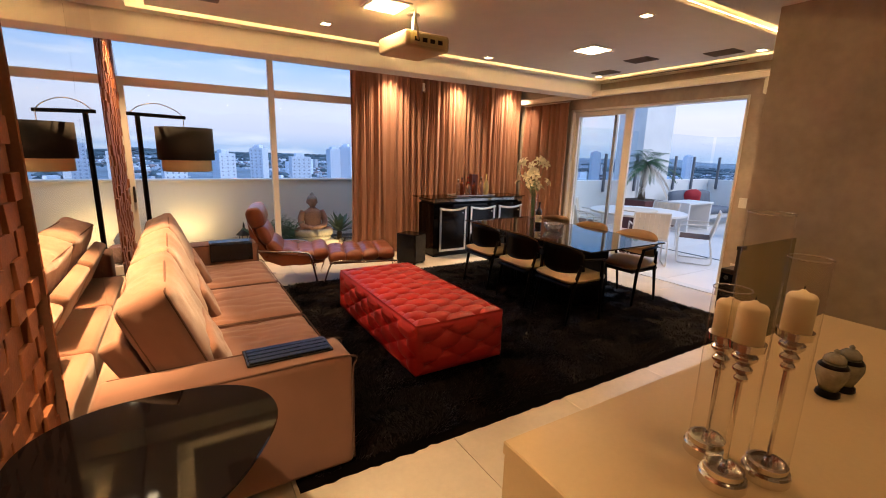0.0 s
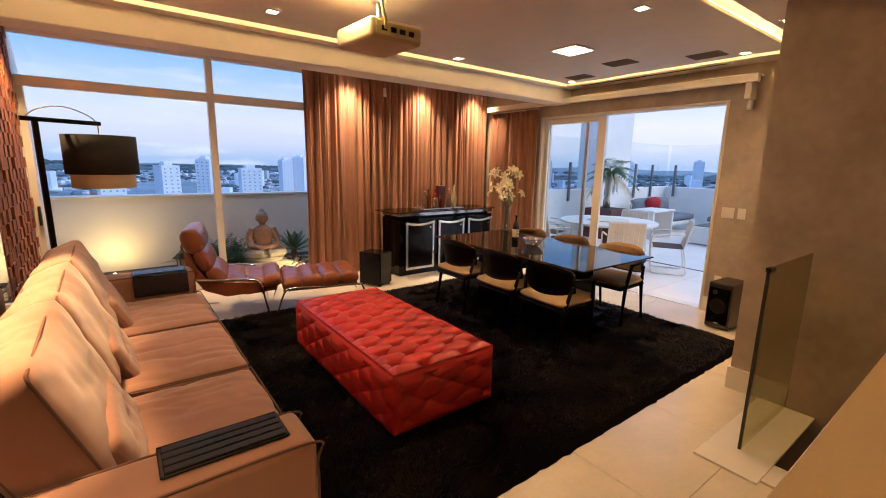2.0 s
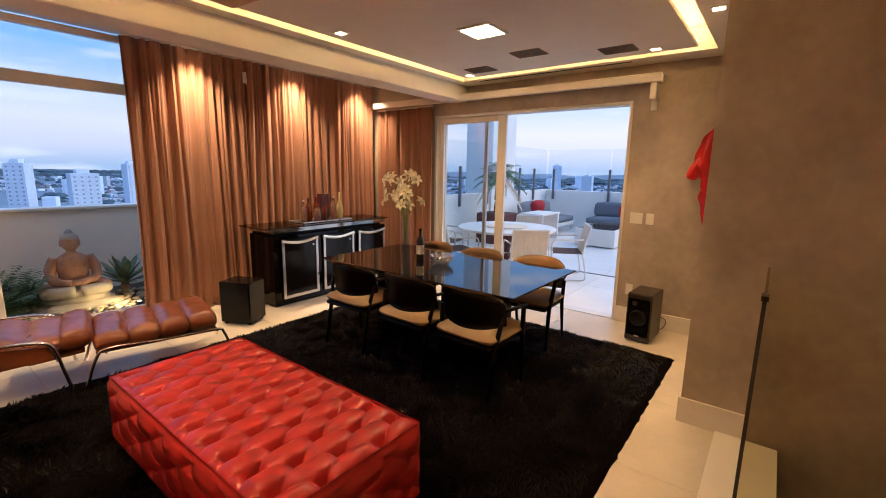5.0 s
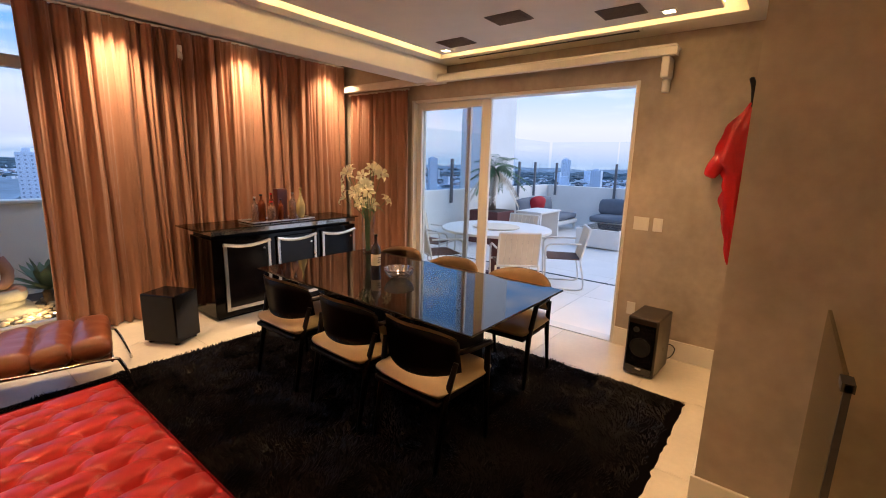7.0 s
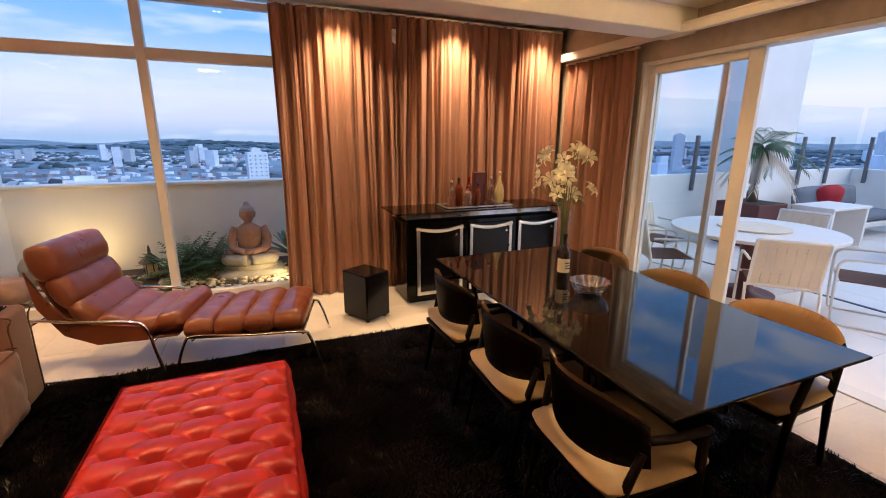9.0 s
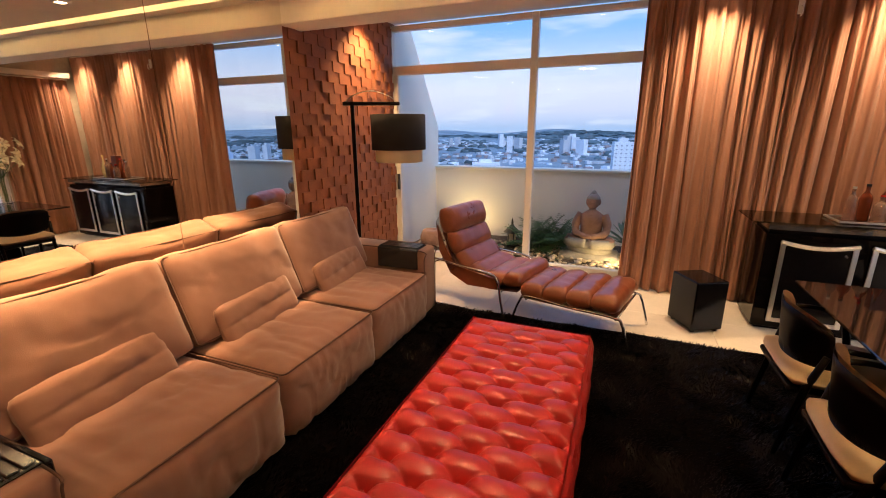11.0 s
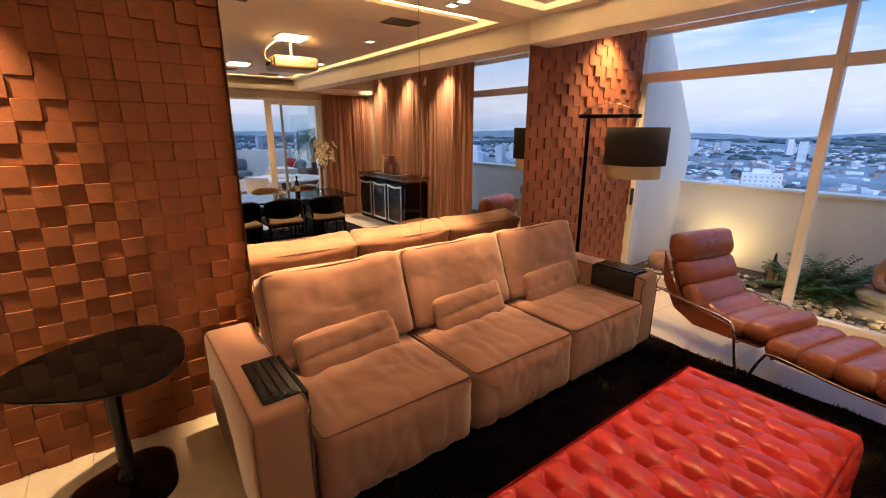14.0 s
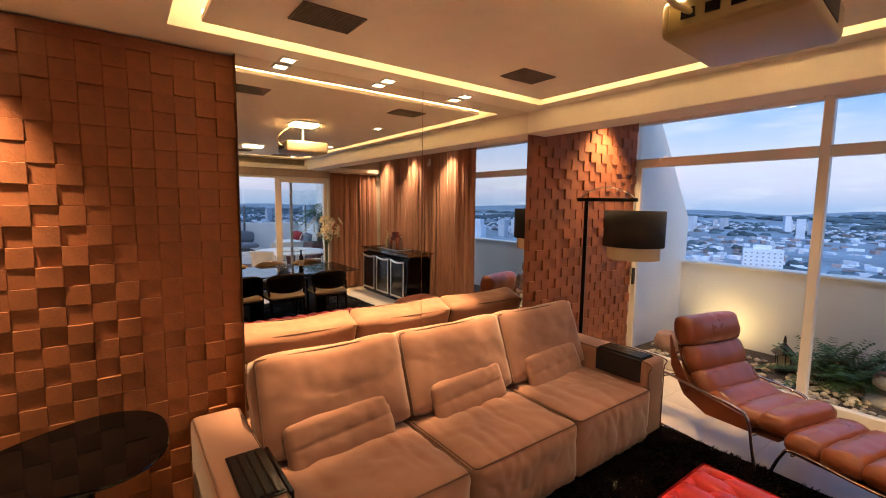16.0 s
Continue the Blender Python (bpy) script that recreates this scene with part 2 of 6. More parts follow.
def glass_material(name, tint, rough=0.0, least=0.025):
    """Clear panes: mostly see-through, with a mirror-like sheen at grazing angles."""
    m = bpy.data.materials.new(name)
    m.use_nodes = True
    n, l = m.node_tree.nodes, m.node_tree.links
    n.clear()
    out, mix = n.new("ShaderNodeOutputMaterial"), n.new("ShaderNodeMixShader")
    clear, gloss, lw = n.new("ShaderNodeBsdfTransparent"), n.new("ShaderNodeBsdfGlossy"), n.new("ShaderNodeLayerWeight")
    power, fr = n.new("ShaderNodeMath"), n.new("ShaderNodeMapRange")
    power.operation, power.inputs[1].default_value = "POWER", 5.0
    fr.inputs["To Min"].default_value, fr.inputs["To Max"].default_value = least, 0.8
    l.new(lw.outputs["Facing"], power.inputs[0])
    l.new(power.outputs[0], fr.inputs["Value"])
    clear.inputs["Color"].default_value = (*tint, 1)
    gloss.inputs["Roughness"].default_value = rough
    lw.inputs["Blend"].default_value = 0.5
    l.new(fr.outputs["Result"], mix.inputs["Fac"])
    l.new(clear.outputs["BSDF"], mix.inputs[1])
    l.new(gloss.outputs["BSDF"], mix.inputs[2])
    l.new(mix.outputs["Shader"], out.inputs["Surface"])
    return m


PANE = glass_material("window_glass", (0.94, 0.97, 0.98))
TINTED = glass_material("greenish_guard_glass", (0.74, 0.73, 0.57))
CLEAR = glass_material("clear_glass", (0.985, 0.98, 0.97), 0.0, 0.02)
CRYSTAL = glass_material("cut_crystal", (0.95, 0.93, 0.90), 0.12, 0.45)
SMOKED = glass_material("smoked_glass", (0.55, 0.5, 0.42))


def glow(name, colour, power):
    m = bpy.data.materials.new(name)
    m.use_nodes = True
    b = m.node_tree.nodes["Principled BSDF"]
    b.inputs["Base Color"].default_value = (0.8, 0.8, 0.8, 1)
    b.inputs["Emission Color"].default_value, b.inputs["Emission Strength"].default_value = (*colour, 1), power
    return m


LED = glow("led_strip", (1.0, 0.63, 0.25), 19.0)
DIFFUSER = glow("lamp_diffuser", (1.0, 0.78, 0.48), 9.0)
BULB = glow("bulb", (1.0, 0.80, 0.50), 14.0)


# ---- building helpers ----
def box(bm, x0, x1, y0, y1, z0, z1, bevel=0.0, seg=2):
    made = bmesh.ops.create_cube(bm, size=1.0)["verts"]
    for v in made:
        v.co = Vector(((x0 + x1) / 2 + v.co.x * (x1 - x0), (y0 + y1) / 2 + v.co.y * (y1 - y0), (z0 + z1) / 2 + v.co.z * (z1 - z0)))
    if bevel:
        edges = {e for v in made for e in v.link_edges}
        bmesh.ops.bevel(bm, geom=list(edges), offset=bevel, segments=seg, affect="EDGES", profile=0.5)
    return bm


def boxed(*a, **k):
    return box(bmesh.new(), *a, **k)


def lathe(profile, turns=24, bm=None, at=(0, 0, 0), squash=(1, 1)):
    """A turned body from (radius, height) pairs."""
    bm = bm or bmesh.new()
    rings = []
    for r, z in profile:
        rings.append([bm.verts.new((at[0] + squash[0] * max(r, 1e-4) * math.cos(2 * math.pi * i / turns), at[1] + squash[1] * max(r, 1e-4) * math.sin(2 * math.pi * i / turns), at[2] + z)) for i in range(turns)])
    for a, b in zip(rings, rings[1:]):
        for i in range(turns):
            bm.faces.new((a[i], a[(i + 1) % turns], b[(i + 1) % turns], b[i]))
    bm.faces.new(rings[0][::-1])
    bm.faces.new(rings[-1])
    return bm


def tube(points, radius, sides=8, bm=None, close=False, flat=1.0):
    """A bent rod through points; radius may be a list."""
    bm = bm or bmesh.new()
    pts = [Vector(p) for p in points]
    count = len(pts)
    rings = []
    for i, p in enumerate(pts):
        if close:
            d = pts[(i + 1) % count] - pts[i - 1]
        else:
            d = pts[min(i + 1, count - 1)] - pts[max(i - 1, 0)]
        d.normalize()
        a = d.cross(Vector((0, 0, 1)))
        if a.length < 0.05:
            a = d.cross(Vector((0, 1, 0)))
        a.normalize()
        b = a.cross(d)
        r = radius[i] if isinstance(radius, (list, tuple)) else radius
        rings.append([bm.verts.new(p + r * (math.cos(2 * math.pi * k / sides) * a + flat * math.sin(2 * math.pi * k / sides) * b)) for k in range(sides)])
    pairs = list(zip(rings, rings[1:])) + ([(rings[-1], rings[0])] if close else [])
    for p, q in pairs:
        for k in range(sides):
            bm.faces.new((p[k], p[(k + 1) % sides], q[(k + 1) % sides], q[k]))
    if not close:
        bm.faces.new(rings[0][::-1])
        bm.faces.new(rings[-1])
    return bm


def curve_points(points, steps=6):
    """Smooth (Catmull-Rom) points through the given ones."""
    p = [Vector(q) for q in points]
    p = [p[0] * 2 - p[1]] + p + [p[-1] * 2 - p[-2]]
    out = []
    for i in range(1, len(p) - 2):
        for s in range(steps):
            t = s / steps
            out.append(0.5 * (2 * p[i] + (p[i + 1] - p[i - 1]) * t + (2 * p[i - 1] - 5 * p[i] + 4 * p[i + 1] - p[i + 2]) * t * t + (3 * p[i] - p[i - 1] - 3 * p[i + 1] + p[i + 2]) * t ** 3))
    out.append(p[-2])
    return out


def grid(bm, cols, rows, place):
    vs = [[bm.verts.new(place(i / cols, j / rows)) for i in range(cols + 1)] for j in range(rows + 1)]
    for j in range(rows):
        for i in range(cols):
            bm.faces.new((vs[j][i], vs[j][i + 1], vs[j + 1][i + 1], vs[j + 1][i]))
    return bm


def cushion(sx, sy, sz, puff=0.12, corner=0.06, cuts=10, wrinkle=0.006, seed=0.0, bm=None):
    """A stuffed rounded block about its centre, plumper in the middle, with soft creases."""
    own = bm is None
    bm = bm or bmesh.new()
    made = bmesh.ops.create_cube(bm, size=2.0)
    bmesh.ops.subdivide_edges(bm, edges=list({e for v in made["verts"] for e in v.link_edges}), cuts=cuts, use_grid_fill=True)
    for v in bm.verts:
        p = v.co.copy()
        q = Vector((max(-1, min(1, p.x)), max(-1, min(1, p.y)), max(-1, min(1, p.z))))
        h = Vector((sx / 2, sy / 2, sz / 2))
        inner = Vector((q.x * (h.x - corner), q.y * (h.y - corner), q.z * (h.z - corner)))
        top = max(abs(q.x), abs(q.y), abs(q.z))
        d = Vector((q.x if abs(q.x) > 0.999 else 0, q.y if abs(q.y) > 0.999 else 0, q.z if abs(q.z) > 0.999 else 0))
        if d.length:
            d.normalize()
        on = sum(abs(c) > 0.999 for c in q)
        bulge = math.prod(1 - c ** 4 for c in q if abs(c) <= 0.999) if on == 1 else 0.0
        wr = noise.noise(Vector((p.x * 1.3 * h.x * 8 + seed, p.y * h.y * 8, p.z * h.z * 8 + seed * 2)))
        fine = noise.noise(Vector((p.x * h.x * 22 + seed, p.y * h.y * 22, p.z * h.z * 22)))
        v.co = inner + d * (corner + puff * min(h) * bulge + wrinkle * (wr + 0.4 * fine) * (1.0 if on == 1 else 0.3))
    bmesh.ops.smooth_vert(bm, verts=bm.verts, factor=0.4, use_axis_x=True, use_axis_y=True, use_axis_z=True)
    return bm


def shade_smooth(bm):
    for f in bm.faces:
        f.smooth = True
    return bm


def link(name, bm, mat, smooth=False):
    if smooth:
        shade_smooth(bm)
    bmesh.ops.recalc_face_normals(bm, faces=bm.faces)
    me = bpy.data.meshes.new(name)
    bm.to_mesh(me)
    bm.free()
    me.materials.append(mat)
    return new(name, me)


def part(name, bm, mat, parent, label="", smooth=False):
    """Links a bmesh as one mesh object under a thing or a part; its points are in the parent's space."""
    ob = link(name, bm, mat, smooth)
    ob.parent = parent
    if label:
        ob["label"] = label
    return ob


def thing(name, label, category, group="", m=None, kind=""):
    ob = new(name)
    ob.empty_display_size = 0.1
    tagged(ob, label, category, group, kind)
    if m is not None:
        ob.matrix_world = m
    return ob


def structure(name, bm, mat, label="", smooth=False):
    ob = link(name, bm, mat, smooth)
    return tagged(ob, label, "", "", "structure")


def turned(bm, m):
    bm.transform(m)
    return bm

# ---- the shell of the room ----
floor_bm = bmesh.new()
box(floor_bm, -0.5, 5.9, 1.67, 7.0, -0.2, -0.006)
box(floor_bm, -0.5, 3.05, -2.2, 1.67, -0.2, -0.006)
floor = structure("floor", floor_bm, GROUT, "cream porcelain tile floor with fine joints")

wall_left = structure("wall_left", boxed(-0.5, -0.262, -2.2, 7.12, 0, 2.9), BRICK_BACK, "brown brick-clad side wall")
structure("stair_well_floor", boxed(2.9, 4.05, -2.2, 1.8, -2.9, -2.8), GROUT, "lower landing floor of the stair well")
wb = bmesh.new()
box(wb, 2.95, 3.05, -2.2, 1.67, -2.8, -0.2)
box(wb, 3.05, 4.05, 1.67, 1.77, -2.8, -0.2)
structure("wall_well", wb, PLASTER, "plaster sides of the stair well")
structure("wall_back", boxed(-0.5, 4.05, -2.4, -2.2, -2.8, 2.9), PLASTER, "grey-brown concrete-effect plaster wall")
wb = bmesh.new()
box(wb, 4.05, 5.86, -2.4, 2.03, -2.8, 2.9)
structure("wall_stair", wb, PLASTER, "grey-brown concrete-effect plaster wall block")
structure("wall_terrace_south", boxed(5.86, 6.02, 2.03, 3.0, 0, 2.9), PLASTER, "concrete-effect plaster wall beside the terrace opening")
structure("wall_terrace_lintel", boxed(5.86, 6.02, 3.0, 5.6, 2.36, 2.9), PLASTER, "concrete-effect plaster above the terrace opening")
structure("wall_terrace_north", boxed(5.86, 6.02, 5.6, 7.12, 0, 2.9), PLASTER, "concrete-effect plaster wall behind the side curtain")
wb = bmesh.new()
box(wb, -0.5, -0.30, 7.0, 7.12, 0, 2.9)
box(wb, 2.95, 5.86, 7.0, 7.12, 0, 2.9)
structure("wall_window", wb, PLASTER, "window wall behind the brown curtains")

# ceiling: a border, a floating inner panel with a lit slot all round, and a slab above
SX0, SX1, SY0, SY1, GAP = 0.05, 5.56, 2.25, 4.93, 0.13
cb = bmesh.new()
box(cb, -0.262, SX0, -2.2, 5.07, 2.70, 2.74)
box(cb, SX1, 5.86, 2.03, 5.07, 2.70, 2.74)
box(cb, SX0, SX1, -2.2, SY0, 2.70, 2.74)
box(cb, SX0, SX1, SY1, 5.07, 2.70, 2.74)
box(cb, SX0 + GAP, SX1 - GAP, SY0 + GAP, SY1 - GAP, 2.70, 2.73, 0.004, 1)
box(cb, -0.5, 6.02, -2.4, 7.12, 2.90, 3.02)
box(cb, SX0 - 0.03, SX1 + 0.03, SY0 - 0.03, SY0, 2.74, 2.9)
box(cb, SX0 - 0.03, SX1 + 0.03, SY1, SY1 + 0.03, 2.74, 2.9)
box(cb, SX0 - 0.03, SX0, SY0, SY1, 2.74, 2.9)
box(cb, SX1, SX1 + 0.03, SY0, SY1, 2.74, 2.9)
structure("ceiling", cb, CEIL, "white plasterboard ceiling with a lit cove slot")
structure("ceiling_beam", boxed(-0.262, 5.86, 5.07, 5.36, 2.51, 2.90, 0.006, 1), CEIL, "dropped white plaster beam before the curtain pocket")

strip = thing("led_strip", "warm glowing strip light hidden in the ceiling cove", "strip light")
for a, b, c, d in ((SX0 + GAP, SX1 - GAP, SY0 + GAP + 0.02, SY0 + GAP + 0.04), (SX0 + GAP, SX1 - GAP, SY1 - GAP - 0.04, SY1 - GAP - 0.02),
                   (SX0 + GAP + 0.02, SX0 + GAP + 0.04, SY0 + GAP, SY1 - GAP), (SX1 - GAP - 0.04, SX1 - GAP - 0.02, SY0 + GAP, SY1 - GAP)):
    part("strip", boxed(a, b, c, d, 2.732, 2.744), LED, strip)

# skirting
bb = bmesh.new()
box(bb, 4.034, 4.05, 1.67, 2.046, 0, 0.17, 0.003, 1)
box(bb, 4.05, 5.86, 2.03, 2.046, 0, 0.17, 0.003, 1)
box(bb, 5.844, 5.86, 2.046, 2.98, 0, 0.17, 0.003, 1)
structure("baseboard", bb, BASE, "tall off-white skirting board")

# mirror wall
mirror = thing("wall_mirror", "large frameless two-panel mirror behind the sofa", "mirror", kind="structure")
structure("mirror_backing", boxed(-0.262, -0.206, 2.60, 5.07, 0, 2.70), BRICK_BACK, "dark backing behind the mirror")
for a, b in ((2.602, 3.905), (3.909, 5.066)):
    part("mirror_panel", boxed(-0.206, -0.200, a, b, 0.02, 2.698), MIRROR, mirror, "silvered mirror panel")

# window: outer frame, transom, mullion, panes
win = thing("window_1", "large white aluminium window with transom lights", "window", kind="structure")
for a, b, c, d in ((-0.30, -0.235, 0.0, 2.86), (1.455, 1.53, 0.10, 2.86), (2.9, 2.95, 0.0, 2.86)):
    part("window_frame", boxed(a, b, 6.985, 7.075, c, d, 0.006, 1), FRAME, win)
for a, b in ((-0.235, 1.455), (1.53, 2.9)):
    for c, d in ((0.0, 0.12), (2.31, 2.41), (2.80, 2.86)):
        part("window_frame", boxed(a, b, 6.99, 7.07, c, d, 0.006, 1), FRAME, win)
    for c, d in ((0.12, 2.31), (2.41, 2.80)):
        ob = part("pane", boxed(a, b, 7.027, 7.033, c, d), PANE, win)
        ob.visible_shadow = False
part("sash_frame", boxed(-0.235, -0.17, 6.995, 7.05, 0.12, 2.31, 0.005, 1), FRAME, win)
part("handle", boxed(-0.20, -0.175, 6.95, 6.995, 0.92, 1.12, 0.008, 2), DARKMETAL, win, "slim dark pull handle")

# sliding door to the terrace
door = thing("door_1", "wide white aluminium sliding door, open to the terrace", "sliding door", kind="structure")
for a, b, c, d in ((2.98, 3.012, 0.0, 2.36), (5.56, 5.6, 0.0, 2.36)):
    part("door_frame", boxed(5.85, 6.02, a, b, c, d, 0.004, 1), FRAME, door)
part("door_frame", boxed(5.87, 6.02, 3.012, 5.56, 2.325, 2.36, 0.004, 1), FRAME, door)
part("threshold", boxed(5.87, 6.02, 3.012, 5.56, -0.02, 0.006), FRAME, door)
for x, y0, y1, mt in ((5.915, 4.50, 5.56, FRAME), (5.965, 4.80, 5.56, PALEMETAL)):
    leaf = thing("door_leaf", "", "")
    leaf.parent = door
    w = 0.12 if mt is FRAME else 0.05
    part("stile", boxed(x, x + 0.04, y0, y0 + w, 0.006, 2.32, 0.004, 1), mt, leaf)
    part("stile", boxed(x, x + 0.04, y1 - 0.07, y1, 0.006, 2.32, 0.004, 1), FRAME, leaf)
    part("rail", boxed(x, x + 0.04, y0 + w, y1 - 0.07, 0.006, 0.09, 0.004, 1), FRAME, leaf)
    part("rail", boxed(x, x + 0.04, y0 + w, y1 - 0.07, 2.25, 2.32, 0.004, 1), FRAME, leaf)
    ob = part("pane", boxed(x + 0.017, x + 0.023, y0 + w, y1 - 0.07, 0.09, 2.25), PANE, leaf)
    ob.visible_shadow = False

# ---- lamps of the room ----
def downlight(x, y, z=2.70):
    t = thing("recessed_spotlight", "small square white recessed spotlight in the ceiling", "spotlight", "ceiling spotlights", pose(x, y, z))
    bm = bmesh.new()
    for a, b, c, d in ((-0.05, 0.05, -0.05, -0.036), (-0.05, 0.05, 0.036, 0.05), (-0.05, -0.036, -0.036, 0.036), (0.036, 0.05, -0.036, 0.036)):
        box(bm, a, b, c, d, -0.006, 0.0)
    part("trim_ring", bm, WHITEPLASTIC, t)
    part("lamp_face", boxed(-0.034, 0.034, -0.034, 0.034, -0.003, 0.0), BULB, t, "glowing lens")
    return t


for x, y in ((-0.12, 2.88), (-0.13, 3.57), (-0.13, 4.26), (1.51, 4.43), (3.43, 4.65), (3.47, 2.69), (5.30, 2.69), (5.31, 4.66), (4.50, 2.14)):
    downlight(x, y)
for x in (3.15, 4.35, 5.45):
    downlight(x, 6.56, 2.90)
# the two at 1.05 and 2.10 are unseen, added above the lounge chair
for x in (0.02, 1.05, 2.10):
    downlight(x, 6.45, 2.90)
downlight(-0.12, 1.55, 2.70)
# unseen fixtures, added to brighten the counter and the room's edge
for x, y in ((1.6, 0.5), (2.9, 0.7), (0.6, -0.8)):
    downlight(x, y)


def square_panel(x, y):
    t = thing("ceiling_light", "square white flush ceiling light, lit", "ceiling light", "square ceiling lights", pose(x, y, 2.70))
    part("frame", boxed(-0.15, 0.15, -0.15, 0.15, -0.012, 0.0, 0.004, 1), WHITEPLASTIC, t)
    part("diffuser", boxed(-0.125, 0.125, -0.125, 0.125, -0.016, -0.012), DIFFUSER, t, "glowing diffuser")


square_panel(4.02, 3.67)
square_panel(1.74, 3.66)
panel_light(4.02, 3.67, 2.67, 0.25, 13, (1.0, 0.66, 0.34))
panel_light(1.74, 3.66, 2.67, 0.25, 13, (1.0, 0.66, 0.34))


def speaker_vent(x, y, turn):
    t = thing("ceiling_speaker", "flush brown-grey rectangular ceiling speaker grille", "ceiling speaker", "ceiling speakers", pose(x, y, 2.70, 0, 0, turn))
    part("frame", boxed(-0.15, 0.15, -0.11, 0.11, -0.008, 0.0, 0.003, 1), GREYSPEAKER, t)
    bm = bmesh.new()
    for i in range(14):
        box(bm, -0.14, 0.14, -0.098 + i * 0.0145, -0.092 + i * 0.0145, -0.012, -0.008)
    part("grille", bm, GREYSPEAKER, t)


for x, y, r in ((4.81, 3.67, 90), (5.13, 4.40, 90), (5.13, 2.96, 90), (0.56, 4.23, 90), (0.60, 2.84, 90)):
    speaker_vent(x, y, r)

slot = thing("linear_air_vent", "long narrow dark slot air vent in the ceiling", "air vent")
part("frame", boxed(5.60, 5.66, 2.95, 4.75, 2.694, 2.70), WHITEPLASTIC, slot)
for k in range(2):
    part("slot", boxed(5.612 + 0.021 * k, 5.624 + 0.021 * k, 2.97, 4.73, 2.691, 2.694), BLACKPLASTIC, slot)

# beams of the lamps
# beams of the added, unseen pair that brightens the lounge chair and floor
for x in (1.05, 2.10):
    spot(x, 6.45, 2.885, (x, 6.3, 0), 40, 85, 0.9, (1.0, 0.68, 0.40))
for x in (3.15, 4.35, 5.45):
    spot(x, 6.56, 2.885, (x, 6.74, 0.4), 130, 92, 1.0, (1.0, 0.70, 0.43))
spot(0.0, 6.30, 2.885, (-0.15, 6.22, 0.6), 150, 100, 0.9)
spot(-0.04, 1.42, 2.69, (-0.06, 1.28, 0.0), 200, 82, 0.9, (1.0, 0.66, 0.34))
# fill beams of the added, unseen fixtures around the counter
for x, y in ((1.6, 0.5), (2.9, 0.7), (0.6, -0.8)):
    spot(x, y, 2.69, (x, y, 0), 17, 110, 0.9)
for y in (2.88, 3.57, 4.26):
    spot(-0.10, y, 2.69, (-0.085, y, 0.4), 600, 36, 0.9)
for x, y in ((1.51, 4.43), (3.43, 4.65), (3.47, 2.69), (5.30, 2.69), (5.31, 4.66), (4.50, 2.14)):
    spot(x, y, 2.69, (x, y, 0), 40, 80, 0.8)

# ---- rug ----
RX0, RX1, RY0, RY1 = 0.66, 5.11, 2.235, 5.64
rug = thing("shag_rug", "dark brown-black long-pile shag rug on the tile floor", "rug")
rb = bmesh.new()
grid(rb, 110, 90, lambda u, v: Vector((RX0 + (RX1 - RX0) * u + 0.02 * noise.noise(Vector((u * 9, v * 60, 1))) * (abs(u - 0.5) > 0.49), RY0 + (RY1 - RY0) * v + 0.02 * noise.noise(Vector((u * 70, v * 7, 2))) * (abs(v - 0.5) > 0.49),
                                       0.022 + 0.012 * noise.noise(Vector((u * 16, v * 14, 0))) if 0.001 < u < 0.999 and 0.001 < v < 0.999 else 0.0)))
part("rug_backing", rb, RUG, rug, smooth=True)
rng = random.Random(4)
verts, faces = [], []
for i in range(76000):
    x, y = rng.uniform(RX0 + 0.045, RX1 - 0.045), rng.uniform(RY0 + 0.045, RY1 - 0.045)
    ang = 0.6 + 2.6 * noise.noise(Vector((x * 2.1, y * 2.6, 5))) + 2.4 * noise.noise(Vector((x * 6.5, y * 7.5, 9))) + rng.uniform(-0.5, 0.5)
    lean = 0.022 + 0.018 * rng.random()
    wd = 0.0042
    ca, sa = math.cos(ang), math.sin(ang)
    z0 = 0.012
    k = len(verts)
    verts += [(x - sa * wd, y + ca * wd, z0), (x + sa * wd, y - ca * wd, z0), (x + ca * lean * 0.6 + sa * wd, y + sa * lean * 0.6 - ca * wd, z0 + 0.018), (x + ca * lean, y + sa * lean, z0 + 0.020 + 0.008 * rng.random())]
    faces += [(k, k + 1, k + 2), (k, k + 2, k + 3)]
me = bpy.data.meshes.new("pile")
me.from_pydata(verts, [], faces)
me.materials.append(SHAG)
strands = new("pile", me)
strands.parent = rug
tagged(strands, kind="stuff")

# ---- tufted ottoman ----
def tufted(a, b, step_a, step_b, lift):
    """Relief of button tufting: plump diamonds between creases, deep at the buttons."""
    u, v = a / step_a + b / step_b, a / step_a - b / step_b
    c = abs(math.sin(math.pi * u / 2)) * abs(math.sin(math.pi * v / 2))
    near = max(abs(math.cos(math.pi * u / 2)), 0) * max(abs(math.cos(math.pi * v / 2)), 0)
    groove = math.exp(-(math.sin(math.pi * u / 2) / 0.12) ** 2) + math.exp(-(math.sin(math.pi * v / 2) / 0.12) ** 2)
    return lift * (1.0 + 0.25 * c - 0.95 * near ** 4.5 - 0.42 * min(1.0, groove) * (0.25 + 0.75 * near))


